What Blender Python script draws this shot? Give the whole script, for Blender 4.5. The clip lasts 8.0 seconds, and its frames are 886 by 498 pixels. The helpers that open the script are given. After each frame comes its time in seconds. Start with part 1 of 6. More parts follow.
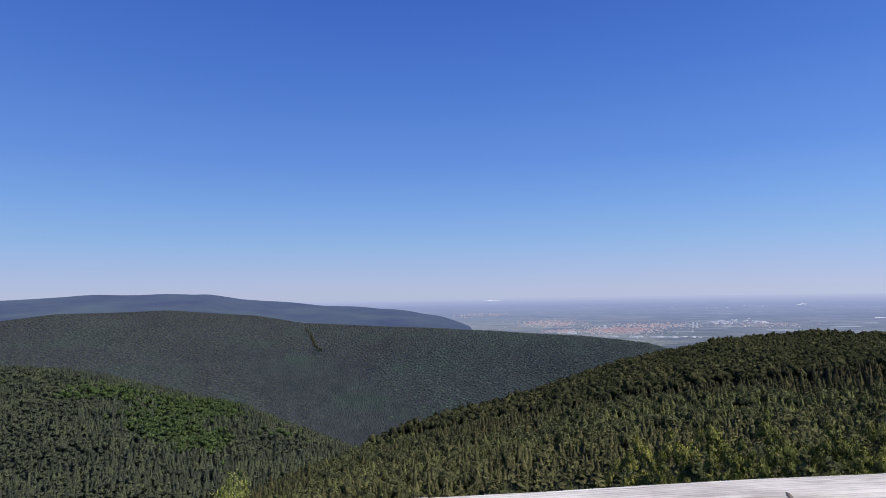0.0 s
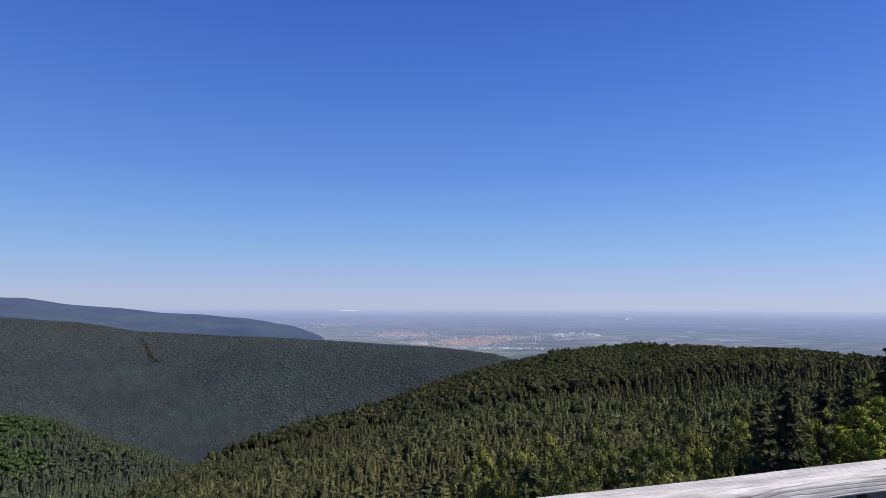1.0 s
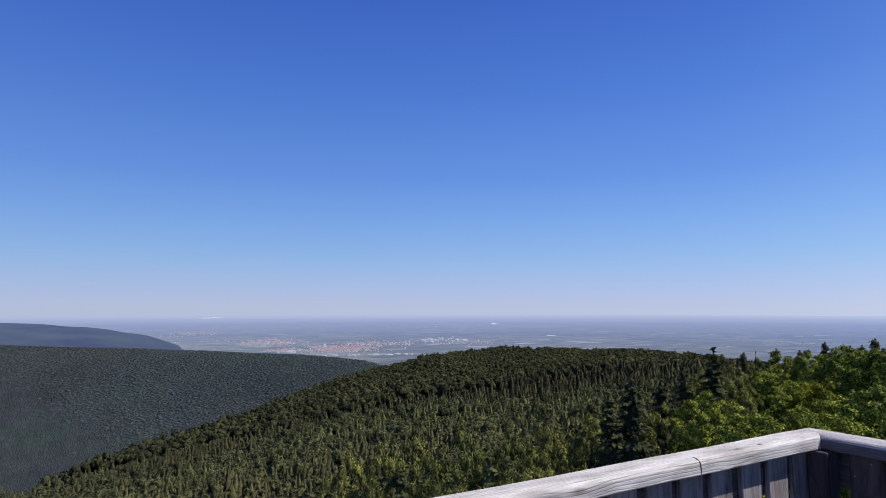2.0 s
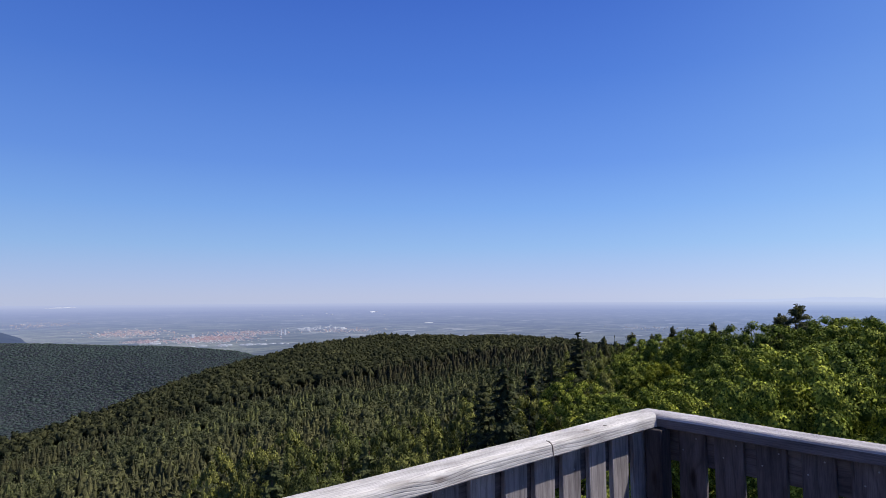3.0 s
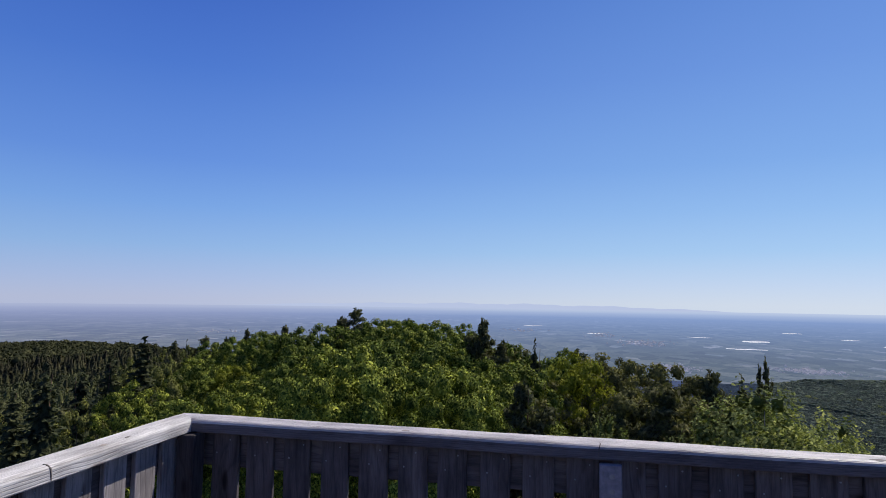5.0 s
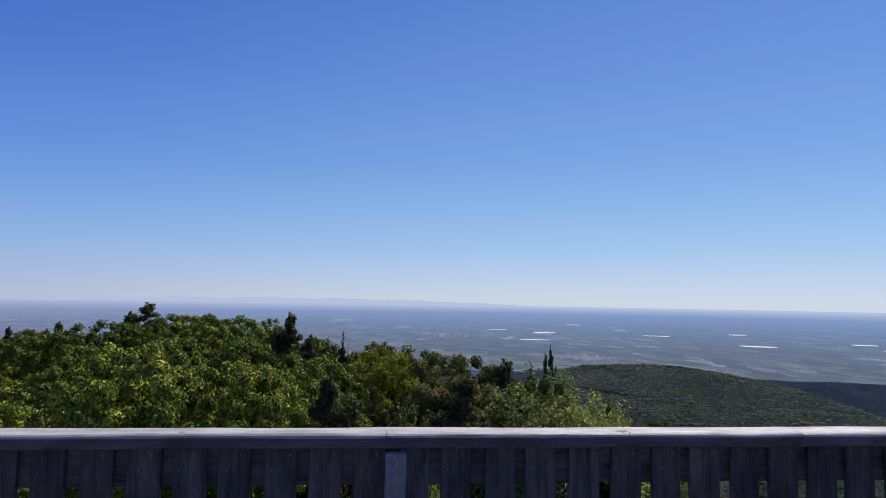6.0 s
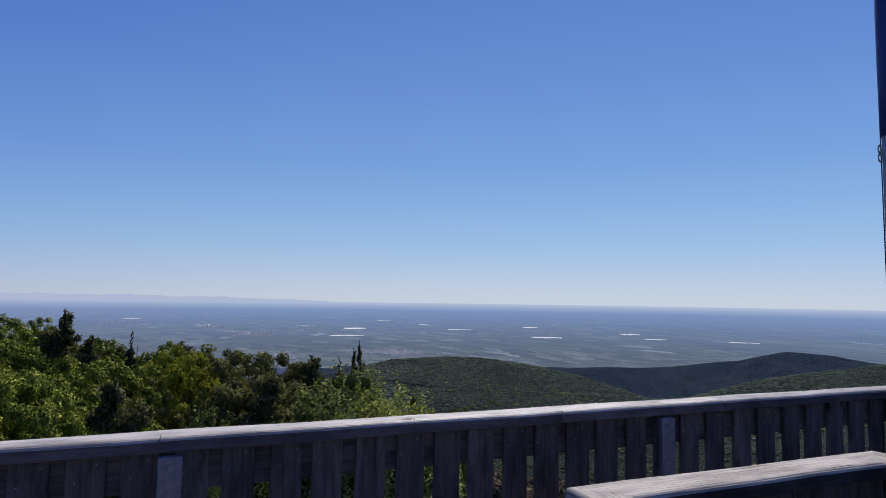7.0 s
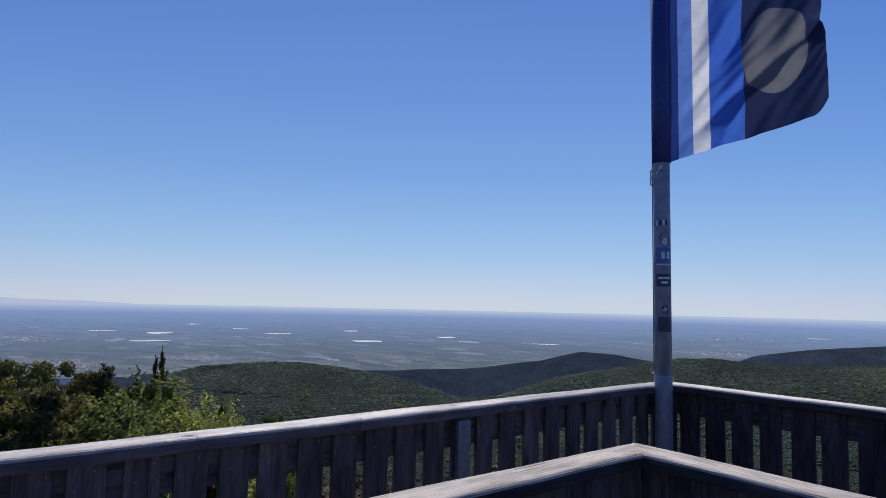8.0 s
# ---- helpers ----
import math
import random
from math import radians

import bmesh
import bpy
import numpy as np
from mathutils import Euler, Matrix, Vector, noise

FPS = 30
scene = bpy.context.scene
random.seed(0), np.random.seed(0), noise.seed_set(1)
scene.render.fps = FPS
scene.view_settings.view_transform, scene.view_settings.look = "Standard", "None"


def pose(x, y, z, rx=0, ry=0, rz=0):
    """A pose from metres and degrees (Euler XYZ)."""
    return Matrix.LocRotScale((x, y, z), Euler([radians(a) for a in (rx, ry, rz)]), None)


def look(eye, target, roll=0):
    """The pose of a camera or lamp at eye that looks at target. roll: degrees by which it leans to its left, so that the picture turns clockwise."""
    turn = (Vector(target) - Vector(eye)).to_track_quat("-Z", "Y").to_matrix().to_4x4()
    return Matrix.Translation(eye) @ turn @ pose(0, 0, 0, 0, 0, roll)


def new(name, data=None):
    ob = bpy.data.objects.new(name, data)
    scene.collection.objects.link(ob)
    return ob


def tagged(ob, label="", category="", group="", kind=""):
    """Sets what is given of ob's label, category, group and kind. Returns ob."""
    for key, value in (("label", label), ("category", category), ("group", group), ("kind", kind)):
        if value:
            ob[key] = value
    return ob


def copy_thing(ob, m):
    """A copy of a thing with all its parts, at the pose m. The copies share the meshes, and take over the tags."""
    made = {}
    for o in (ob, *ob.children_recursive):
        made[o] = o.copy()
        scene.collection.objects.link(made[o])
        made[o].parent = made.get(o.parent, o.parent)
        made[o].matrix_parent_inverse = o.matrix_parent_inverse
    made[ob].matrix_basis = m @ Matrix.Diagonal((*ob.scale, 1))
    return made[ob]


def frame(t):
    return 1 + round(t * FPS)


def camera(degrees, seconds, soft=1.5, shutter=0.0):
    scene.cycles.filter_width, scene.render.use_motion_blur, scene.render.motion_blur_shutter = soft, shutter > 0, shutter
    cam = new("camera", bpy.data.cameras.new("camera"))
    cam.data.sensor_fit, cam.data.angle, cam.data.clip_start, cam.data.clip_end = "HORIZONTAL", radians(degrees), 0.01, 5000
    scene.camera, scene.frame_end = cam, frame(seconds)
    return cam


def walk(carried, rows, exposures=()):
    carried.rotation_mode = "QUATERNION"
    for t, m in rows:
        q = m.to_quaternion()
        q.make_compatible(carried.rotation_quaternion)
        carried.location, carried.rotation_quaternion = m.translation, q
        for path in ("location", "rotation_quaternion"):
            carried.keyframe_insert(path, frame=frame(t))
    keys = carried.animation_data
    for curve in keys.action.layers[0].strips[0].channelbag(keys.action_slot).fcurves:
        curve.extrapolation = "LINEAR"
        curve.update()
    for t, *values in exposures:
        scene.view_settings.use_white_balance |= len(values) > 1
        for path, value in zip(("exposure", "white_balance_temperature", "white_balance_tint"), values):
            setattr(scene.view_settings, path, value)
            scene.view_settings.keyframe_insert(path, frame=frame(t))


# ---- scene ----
cam = camera(71.6, 8.0, soft=0.8)
SUN_STRENGTH = 5.0
EXPOSURES = [(0.0, 0.1), (0.5, 0.1), (1.0, 0.1), (2.5, 0.11), (3.5, 0.17), (4.0, 0.17), (4.5, 0.06), (6.0, -0.1), (6.5, -0.2), (7.0, -0.23), (8.0, -0.18)]
# painted haze: colours the plain and ridges glow with, by distance
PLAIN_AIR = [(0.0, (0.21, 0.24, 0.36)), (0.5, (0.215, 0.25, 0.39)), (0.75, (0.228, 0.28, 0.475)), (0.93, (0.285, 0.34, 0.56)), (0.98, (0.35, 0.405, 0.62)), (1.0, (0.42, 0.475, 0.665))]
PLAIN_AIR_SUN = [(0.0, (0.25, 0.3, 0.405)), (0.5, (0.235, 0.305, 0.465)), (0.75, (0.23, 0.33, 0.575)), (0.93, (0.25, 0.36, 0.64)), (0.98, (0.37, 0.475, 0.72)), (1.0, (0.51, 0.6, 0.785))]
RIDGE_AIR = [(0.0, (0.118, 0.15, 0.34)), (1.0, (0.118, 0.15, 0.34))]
EYE_Z = 1.69


def aim(x, y, z, yaw, pitch, roll):
    a, p = radians(yaw), radians(pitch)
    return look((x, y, z), (x - math.sin(a) * math.cos(p), y + math.cos(a) * math.cos(p), z + math.sin(p)), roll)


LEAN_X, LEAN_Y = 0.063, 0.41          # degrees by which the deck rises to the north and to the east


# t, x, y, z, yaw, pitch, roll
ROWS = [
    (0.0, 0.006, -0.419, 1.562, -3.25, 4.14, -0.95),
    (0.2, 0.004, -0.442, 1.577, -5.93, 4.15, -0.62),
    (0.3, 0.004, -0.454, 1.584, -7.53, 4.20, -0.28),
    (0.5, 0.002, -0.477, 1.599, -10.20, 4.26, 0.09),
    (0.7, -0.004, -0.523, 1.619, -12.99, 4.52, 0.01),
    (0.8, -0.008, -0.545, 1.630, -14.12, 4.63, 0.22),
    (1.0, -0.014, -0.591, 1.650, -16.60, 5.04, 0.29),
    (1.2, -0.024, -0.618, 1.658, -18.98, 5.34, 0.15),
    (2.3, -0.066, -0.740, 1.702, -31.94, 5.32, -0.24),
    (2.5, -0.068, -0.753, 1.708, -34.15, 4.97, -0.38),
    (2.7, -0.060, -0.759, 1.713, -36.69, 4.64, -0.33),
    (2.8, -0.055, -0.762, 1.715, -37.60, 4.60, -0.38),
    (3.0, -0.047, -0.768, 1.720, -39.82, 4.47, -0.25),
    (3.2, -0.029, -0.788, 1.720, -41.69, 4.47, -0.04),
    (3.3, -0.020, -0.797, 1.719, -42.75, 4.47, -0.11),
    (3.5, -0.002, -0.817, 1.719, -45.85, 4.47, 0.01),
    (3.7, 0.014, -0.812, 1.718, -49.66, 4.52, -0.15),
    (3.8, 0.021, -0.809, 1.717, -52.47, 4.51, -0.28),
    (3.9, 0.029, -0.807, 1.717, -55.36, 4.47, 0.00),
    (4.0, 0.037, -0.804, 1.716, -59.26, 4.51, 0.32),
    (4.2, 0.064, -0.809, 1.713, -64.48, 4.53, 0.84),
    (4.3, 0.077, -0.812, 1.711, -66.57, 4.59, 1.03),
    (4.5, 0.104, -0.817, 1.708, -69.29, 4.64, 0.86),
    (4.7, 0.112, -0.828, 1.705, -72.33, 4.76, 0.74),
    (5.8, 0.150, -0.912, 1.692, -91.70, 4.81, 1.07),
    (6.0, 0.153, -0.927, 1.690, -94.96, 4.65, 0.89),
    (6.2, 0.141, -0.945, 1.687, -98.00, 4.64, 0.72),
    (6.3, 0.136, -0.953, 1.686, -99.70, 4.66, 0.82),
    (6.5, 0.124, -0.971, 1.683, -103.36, 4.60, 0.74),
    (6.7, 0.122, -0.987, 1.682, -107.40, 4.58, 0.77),
    (6.8, 0.121, -0.994, 1.681, -109.19, 4.55, 0.82),
    (7.0, 0.119, -1.010, 1.680, -112.39, 4.52, 0.78),
    (7.1, 0.117, -1.019, 1.681, -113.84, 4.53, 0.98),
    (7.2, 0.115, -1.027, 1.683, -115.53, 4.56, 0.99),
    (7.3, 0.114, -1.036, 1.684, -117.09, 4.58, 0.96),
    (7.4, 0.112, -1.044, 1.686, -119.55, 4.71, 1.31),
    (7.5, 0.110, -1.053, 1.687, -122.08, 4.66, 1.32),
    (7.7, 0.124, -1.087, 1.688, -125.28, 4.83, 1.86),
    (7.8, 0.132, -1.103, 1.688, -126.48, 4.94, 1.74),
    (8.0, 0.146, -1.137, 1.689, -128.79, 5.14, 1.27),
]
walk(cam, [(t, aim(*row)) for t, *row in ROWS], EXPOSURES)

# ---- light ----
SUN_AZ, SUN_EL = 125.0, 52.0          # degrees clockwise from +y, and above the horizon
world = bpy.data.worlds.new("sky")
scene.world = world
world.use_nodes = True
wn = world.node_tree
for n in list(wn.nodes):
    wn.nodes.remove(n)
sky = wn.nodes.new("ShaderNodeTexSky")
sky.sky_type = "NISHITA"
sky.sun_disc = False
sky.sun_elevation, sky.sun_rotation = radians(SUN_EL), radians(SUN_AZ)
sky.altitude, sky.air_density, sky.dust_density, sky.ozone_density = 600, 1.0, 0.6, 3.0


def world_math(kind, a, b):
    n = wn.nodes.new("ShaderNodeVectorMath")
    n.operation = kind
    wn.links.new(a, n.inputs[0])
    n.inputs[1].default_value = b
    return n


def sky_shades(fac, stops):
    r = wn.nodes.new("ShaderNodeValToRGB")
    e = r.color_ramp.elements
    e[0].position, e[0].color = stops[0][0], (*stops[0][1], 1)
    e[1].position, e[1].color = stops[-1][0], (*stops[-1][1], 1)
    for q, c in stops[1:-1]:
        k = e.new(q)
        k.color = (*c, 1)
    wn.links.new(fac, r.inputs[0])
    return r.outputs[0]


def sky_mix(fac, a, b):
    m = wn.nodes.new("ShaderNodeMix")
    m.data_type = "RGBA"
    for sock, value in ((m.inputs[0], fac), (m.inputs[6], a), (m.inputs[7], b)):
        if isinstance(value, float):
            sock.default_value = value
        else:
            wn.links.new(value, sock)
    return m.outputs[2]


# clear deep-blue sky, paler towards the horizon and on the sun's side
way = wn.nodes.new("ShaderNodeTexCoord").outputs["Generated"]
split = wn.nodes.new("ShaderNodeSeparateXYZ")
wn.links.new(way, split.inputs[0])
height = split.outputs["Z"]
flat = (math.sin(radians(SUN_AZ)), math.cos(radians(SUN_AZ)), 0.0)
side = wn.nodes.new("ShaderNodeMapRange")
side.interpolation_type = "SMOOTHSTEP"
side.inputs["From Min"].default_value, side.inputs["From Max"].default_value = 0.25, 1.0
wn.links.new(world_math("DOT_PRODUCT", way, flat).outputs["Value"], side.inputs["Value"])
away = sky_shades(height, [(0.0, (0.48, 0.54, 0.76)), (0.03, (0.40, 0.51, 0.80)), (0.08, (0.28, 0.47, 0.82)), (0.14, (0.19, 0.385, 0.82)),
                           (0.21, (0.125, 0.285, 0.77)), (0.34, (0.068, 0.19, 0.66)), (0.46, (0.042, 0.13, 0.56)), (0.62, (0.02, 0.06, 0.30)), (1.0, (0.008, 0.025, 0.14))])
toward = sky_shades(height, [(0.0, (0.58, 0.665, 0.8)), (0.03, (0.49, 0.61, 0.82)), (0.08, (0.345, 0.54, 0.82)), (0.14, (0.26, 0.46, 0.80)),
                             (0.21, (0.19, 0.375, 0.76)), (0.34, (0.135, 0.285, 0.70)), (0.46, (0.10, 0.235, 0.64)), (0.62, (0.05, 0.12, 0.38)), (1.0, (0.012, 0.035, 0.18))])
graded = sky_mix(side.outputs[0], away, toward)
south = wn.nodes.new("ShaderNodeMath")
south.operation = "MULTIPLY_ADD"
wn.links.new(world_math("DOT_PRODUCT", way, (math.sin(radians(150)), math.cos(radians(150)), 0.0)).outputs["Value"], south.inputs[0])
south.inputs[1].default_value, south.inputs[2].default_value = 0.13, 1.0
graded = world_math("SCALE", graded, (1, 1, 1))
wn.links.new(south.outputs[0], graded.inputs["Scale"])
graded = graded.outputs[0]
faint = world_math("MULTIPLY", sky.outputs[0], (0.085, 0.09, 0.10)).outputs[0]
back = wn.nodes.new("ShaderNodeBackground")
back.inputs["Strength"].default_value = 1.0
wout = wn.nodes.new("ShaderNodeOutputWorld")
wn.links.new(sky_mix(0.12, graded, faint), back.inputs["Color"])
wn.links.new(back.outputs[0], wout.inputs["Surface"])

sun_data = bpy.data.lights.new("sun", "SUN")
sun_data.energy, sun_data.angle, sun_data.color = SUN_STRENGTH, radians(0.53), (1.0, 0.95, 0.87)
sun = new("sun", sun_data)
sa, se = radians(SUN_AZ), radians(SUN_EL)
to_sun = Vector((math.sin(sa) * math.cos(se), math.cos(sa) * math.cos(se), math.sin(se)))
sun.matrix_world = look(to_sun * 60, (0, 0, 0))


# ---- materials ----
def material(name):
    m = bpy.data.materials.new(name)
    m.use_nodes = True
    nt = m.node_tree
    for n in list(nt.nodes):
        nt.nodes.remove(n)
    return m, nt, nt.nodes.new("ShaderNodeOutputMaterial")


def node(nt, kind, **values):
    n = nt.nodes.new("ShaderNode" + kind)
    for key, value in values.items():
        n.inputs[key].default_value = value
    return n


def ramp(nt, fac, stops):
    r = nt.nodes.new("ShaderNodeValToRGB")
    e = r.color_ramp.elements
    e[0].position, e[0].color = stops[0][0], (*stops[0][1], 1)
    e[1].position, e[1].color = stops[-1][0], (*stops[-1][1], 1)
    for p, c in stops[1:-1]:
        k = e.new(p)
        k.color = (*c, 1)
    nt.links.new(fac, r.inputs[0])
    return r.outputs[0]


def mixed(nt, fac, a, b, blend="MIX"):
    m = nt.nodes.new("ShaderNodeMix")
    m.data_type, m.blend_type = "RGBA", blend
    for sock, value in ((m.inputs[0], fac), (m.inputs[6], a), (m.inputs[7], b)):
        if isinstance(value, (int, float)):
            sock.default_value = value
        elif isinstance(value, tuple):
            sock.default_value = (*value, 1)
        else:
            nt.links.new(value, sock)
    return m.outputs[2]


def scaled_coords(nt, source, scale):
    mp = nt.nodes.new("ShaderNodeMapping")
    mp.inputs["Scale"].default_value = scale
    nt.links.new(source, mp.inputs["Vector"])
    return mp.outputs[0]


def weathered_wood(name, dark, light, rough=0.75, lines=75.0, crack=0.6, gloss=0.2):
    """Sun-bleached softwood; the grain runs along the local x axis."""
    m, nt, out = material(name)
    L = nt.links
    tc = nt.nodes.new("ShaderNodeTexCoord")
    info = nt.nodes.new("ShaderNodeObjectInfo")
    shift = nt.nodes.new("ShaderNodeVectorMath")
    shift.operation = "MULTIPLY_ADD"
    comb = nt.nodes.new("ShaderNodeCombineXYZ")
    for k in range(3):
        L.new(info.outputs["Random"], comb.inputs[k])
    L.new(comb.outputs[0], shift.inputs[0])
    shift.inputs[1].default_value = (37.0, 11.0, 23.0)
    L.new(tc.outputs["Object"], shift.inputs[2])
    co = shift.outputs[0]
    # knots push the year rings aside
    knot = nt.nodes.new("ShaderNodeTexVoronoi")
    knot.inputs["Scale"].default_value = 1.0
    L.new(scaled_coords(nt, co, (2.1, 6.0, 6.0)), knot.inputs["Vector"])
    near_knot = nt.nodes.new("ShaderNodeMapRange")
    near_knot.inputs["From Min"].default_value, near_knot.inputs["From Max"].default_value = 0.0, 0.35
    near_knot.inputs["To Min"].default_value, near_knot.inputs["To Max"].default_value = 1.0, 0.0
    L.new(knot.outputs["Distance"], near_knot.inputs["Value"])
    sway = node(nt, "TexNoise", Scale=1.0, Detail=3.0, Roughness=0.5)
    L.new(scaled_coords(nt, co, (0.9, 6.0, 6.0)), sway.inputs["Vector"])
    push = nt.nodes.new("ShaderNodeMath")
    push.operation = "MULTIPLY_ADD"
    L.new(near_knot.outputs[0], push.inputs[0])
    push.inputs[1].default_value = 0.3
    L.new(sway.outputs[0], push.inputs[2])
    sep = nt.nodes.new("ShaderNodeSeparateXYZ")
    L.new(co, sep.inputs[0])
    across = nt.nodes.new("ShaderNodeMath")
    across.operation = "ADD"
    L.new(sep.outputs["Y"], across.inputs[0])
    L.new(sep.outputs["Z"], across.inputs[1])
    rings = nt.nodes.new("ShaderNodeMath")
    rings.operation = "MULTIPLY_ADD"
    L.new(across.outputs[0], rings.inputs[0])
    rings.inputs[1].default_value = lines
    bent = nt.nodes.new("ShaderNodeMath")
    bent.operation = "MULTIPLY"
    L.new(push.outputs[0], bent.inputs[0])
    bent.inputs[1].default_value = 4.2
    L.new(bent.outputs[0], rings.inputs[2])
    saw = nt.nodes.new("ShaderNodeMath")
    saw.operation = "FRACT"
    L.new(rings.outputs[0], saw.inputs[0])
    year = ramp(nt, saw.outputs[0], [(0.0, (0.4, 0.38, 0.37)), (0.14, (1, 1, 1)), (0.74, (1, 1, 1)), (0.93, (0.62, 0.6, 0.58)), (1.0, (0.4, 0.38, 0.37))])
    fine = node(nt, "TexNoise", Scale=1.0, Detail=4.0, Roughness=0.65)
    L.new(scaled_coords(nt, co, (11.0, 330.0, 330.0)), fine.inputs["Vector"])
    patch = node(nt, "TexNoise", Scale=1.0, Detail=5.0, Roughness=0.6)
    L.new(scaled_coords(nt, co, (3.4, 14.0, 14.0)), patch.inputs["Vector"])
    split = node(nt, "TexNoise", Scale=1.0, Detail=2.0, Roughness=0.5)
    L.new(scaled_coords(nt, co, (2.4, 85.0, 85.0)), split.inputs["Vector"])
    base = ramp(nt, patch.outputs[0], [(0.32, dark), (0.6, light)])
    base = mixed(nt, 0.42, base, year, "MULTIPLY")
    base = mixed(nt, 0.6, base, ramp(nt, fine.outputs[0], [(0.38, (0.55, 0.54, 0.55)), (0.52, (1, 1, 1))]), "MULTIPLY")
    cracks = ramp(nt, split.outputs[0], [(0.27, (0.12, 0.11, 0.11)), (0.33, (1, 1, 1))])
    base = mixed(nt, crack, base, cracks, "MULTIPLY")
    knots = ramp(nt, knot.outputs["Distance"], [(0.035, (0.16, 0.13, 0.12)), (0.075, (0.5, 0.44, 0.4)), (0.12, (1, 1, 1))])
    base = mixed(nt, 0.85, base, knots, "MULTIPLY")
    vary = ramp(nt, info.outputs["Random"], [(0.0, (0.72, 0.72, 0.74)), (1.0, (1.15, 1.12, 1.1))])
    base = mixed(nt, 1.0, base, vary, "MULTIPLY")
    bsdf = node(nt, "BsdfPrincipled", Roughness=rough)
    bsdf.inputs["Specular IOR Level"].default_value = gloss
    L.new(base, bsdf.inputs["Base Color"])
    bump = node(nt, "Bump", Strength=0.5, Distance=0.003)
    addh = nt.nodes.new("ShaderNodeMath")
    addh.operation = "ADD"
    L.new(year, addh.inputs[0])
    L.new(cracks, addh.inputs[1])
    L.new(addh.outputs[0], bump.inputs["Height"])
    L.new(bump.outputs[0], bsdf.inputs["Normal"])
    L.new(bsdf.outputs[0], out.inputs[0])
    return m


def foliage(name, colours, patch_scale, spread=0.5, through_light=0.35, gloss=0.2, rough=0.6, fine=5.0, depth=0.12, mottle=0.85):
    """Leaves: three greens, varied leaf by leaf and over whole crowns, with painted dark gaps."""
    m, nt, out = material(name)
    L = nt.links
    geo = nt.nodes.new("ShaderNodeNewGeometry")
    patch = node(nt, "TexNoise", Scale=patch_scale, Detail=3.0, Roughness=0.6)
    L.new(geo.outputs["Position"], patch.inputs["Vector"])
    blend = nt.nodes.new("ShaderNodeMath")
    blend.operation = "MULTIPLY_ADD"
    L.new(geo.outputs["Random Per Island"], blend.inputs[0])
    blend.inputs[1].default_value = spread
    L.new(patch.outputs[0], blend.inputs[2])
    off = nt.nodes.new("ShaderNodeMath")
    off.operation = "SUBTRACT"
    L.new(blend.outputs[0], off.inputs[0])
    off.inputs[1].default_value = spread / 2
    col = ramp(nt, off.outputs[0], [(0.25, colours[0]), (0.5, colours[1]), (0.75, colours[2])])
    info = nt.nodes.new("ShaderNodeObjectInfo")
    vary = ramp(nt, info.outputs["Random"], [(0.0, (0.66, 0.7, 0.7)), (1.0, (1.3, 1.22, 1.05))])
    col = mixed(nt, 1.0, col, vary, "MULTIPLY")
    # fine noise paints the shade of gaps between leaf clusters into the colour
    sprigs = node(nt, "TexNoise", Scale=fine, Detail=4.0, Roughness=0.7)
    L.new(geo.outputs["Position"], sprigs.inputs["Vector"])
    col = mixed(nt, mottle, col, ramp(nt, sprigs.outputs[0], [(0.34, (0.45, 0.48, 0.5)), (0.5, (1, 1, 1)), (0.66, (1.4, 1.35, 1.2))]), "MULTIPLY")
    bump = node(nt, "Bump", Strength=0.9, Distance=depth)
    L.new(sprigs.outputs[0], bump.inputs["Height"])
    d = node(nt, "BsdfPrincipled", Roughness=rough)
    L.new(bump.outputs[0], d.inputs["Normal"])
    d.inputs["Specular IOR Level"].default_value = gloss
    tr = nt.nodes.new("ShaderNodeBsdfTranslucent")
    warm = mixed(nt, 1.0, col, (1.3, 1.4, 0.75), "MULTIPLY")
    L.new(col, d.inputs["Base Color"])
    L.new(warm, tr.inputs["Color"])
    mx = node(nt, "MixShader", Fac=through_light)
    L.new(d.outputs[0], mx.inputs[1])
    L.new(tr.outputs[0], mx.inputs[2])
    L.new(mx.outputs[0], out.inputs[0])
    return m


def simple(name, colour, rough=0.6, metal=0.0, scale=20.0, wear=0.25):
    m, nt, out = material(name)
    L = nt.links
    tc = nt.nodes.new("ShaderNodeTexCoord")
    n1 = node(nt, "TexNoise", Scale=scale, Detail=4.0, Roughness=0.65)
    L.new(tc.outputs["Object"], n1.inputs["Vector"])
    lo = tuple(c * (1 - wear) for c in colour)
    hi = tuple(min(1, c * (1 + wear)) for c in colour)
    col = ramp(nt, n1.outputs[0], [(0.3, lo), (0.7, hi)])
    b = node(nt, "BsdfPrincipled", Roughness=rough, Metallic=metal)
    L.new(col, b.inputs["Base Color"])
    bump = node(nt, "Bump", Strength=0.15, Distance=0.002)
    L.new(n1.outputs[0], bump.inputs["Height"])
    L.new(bump.outputs[0], b.inputs["Normal"])
    L.new(b.outputs[0], out.inputs[0])
    return m


def bark(name, dark, light):
    m, nt, out = material(name)
    L = nt.links
    tc = nt.nodes.new("ShaderNodeTexCoord")
    n1 = node(nt, "TexNoise", Scale=1.0, Detail=5.0, Roughness=0.7)
    L.new(scaled_coords(nt, tc.outputs["Object"], (9.0, 9.0, 2.0)), n1.inputs["Vector"])
    col = ramp(nt, n1.outputs[0], [(0.35, dark), (0.65, light)])
    b = node(nt, "BsdfPrincipled", Roughness=0.9)
    L.new(col, b.inputs["Base Color"])
    bump = node(nt, "Bump", Strength=0.6, Distance=0.03)
    L.new(n1.outputs[0], bump.inputs["Height"])
    L.new(bump.outputs[0], b.inputs["Normal"])
    L.new(b.outputs[0], out.inputs[0])
    return m


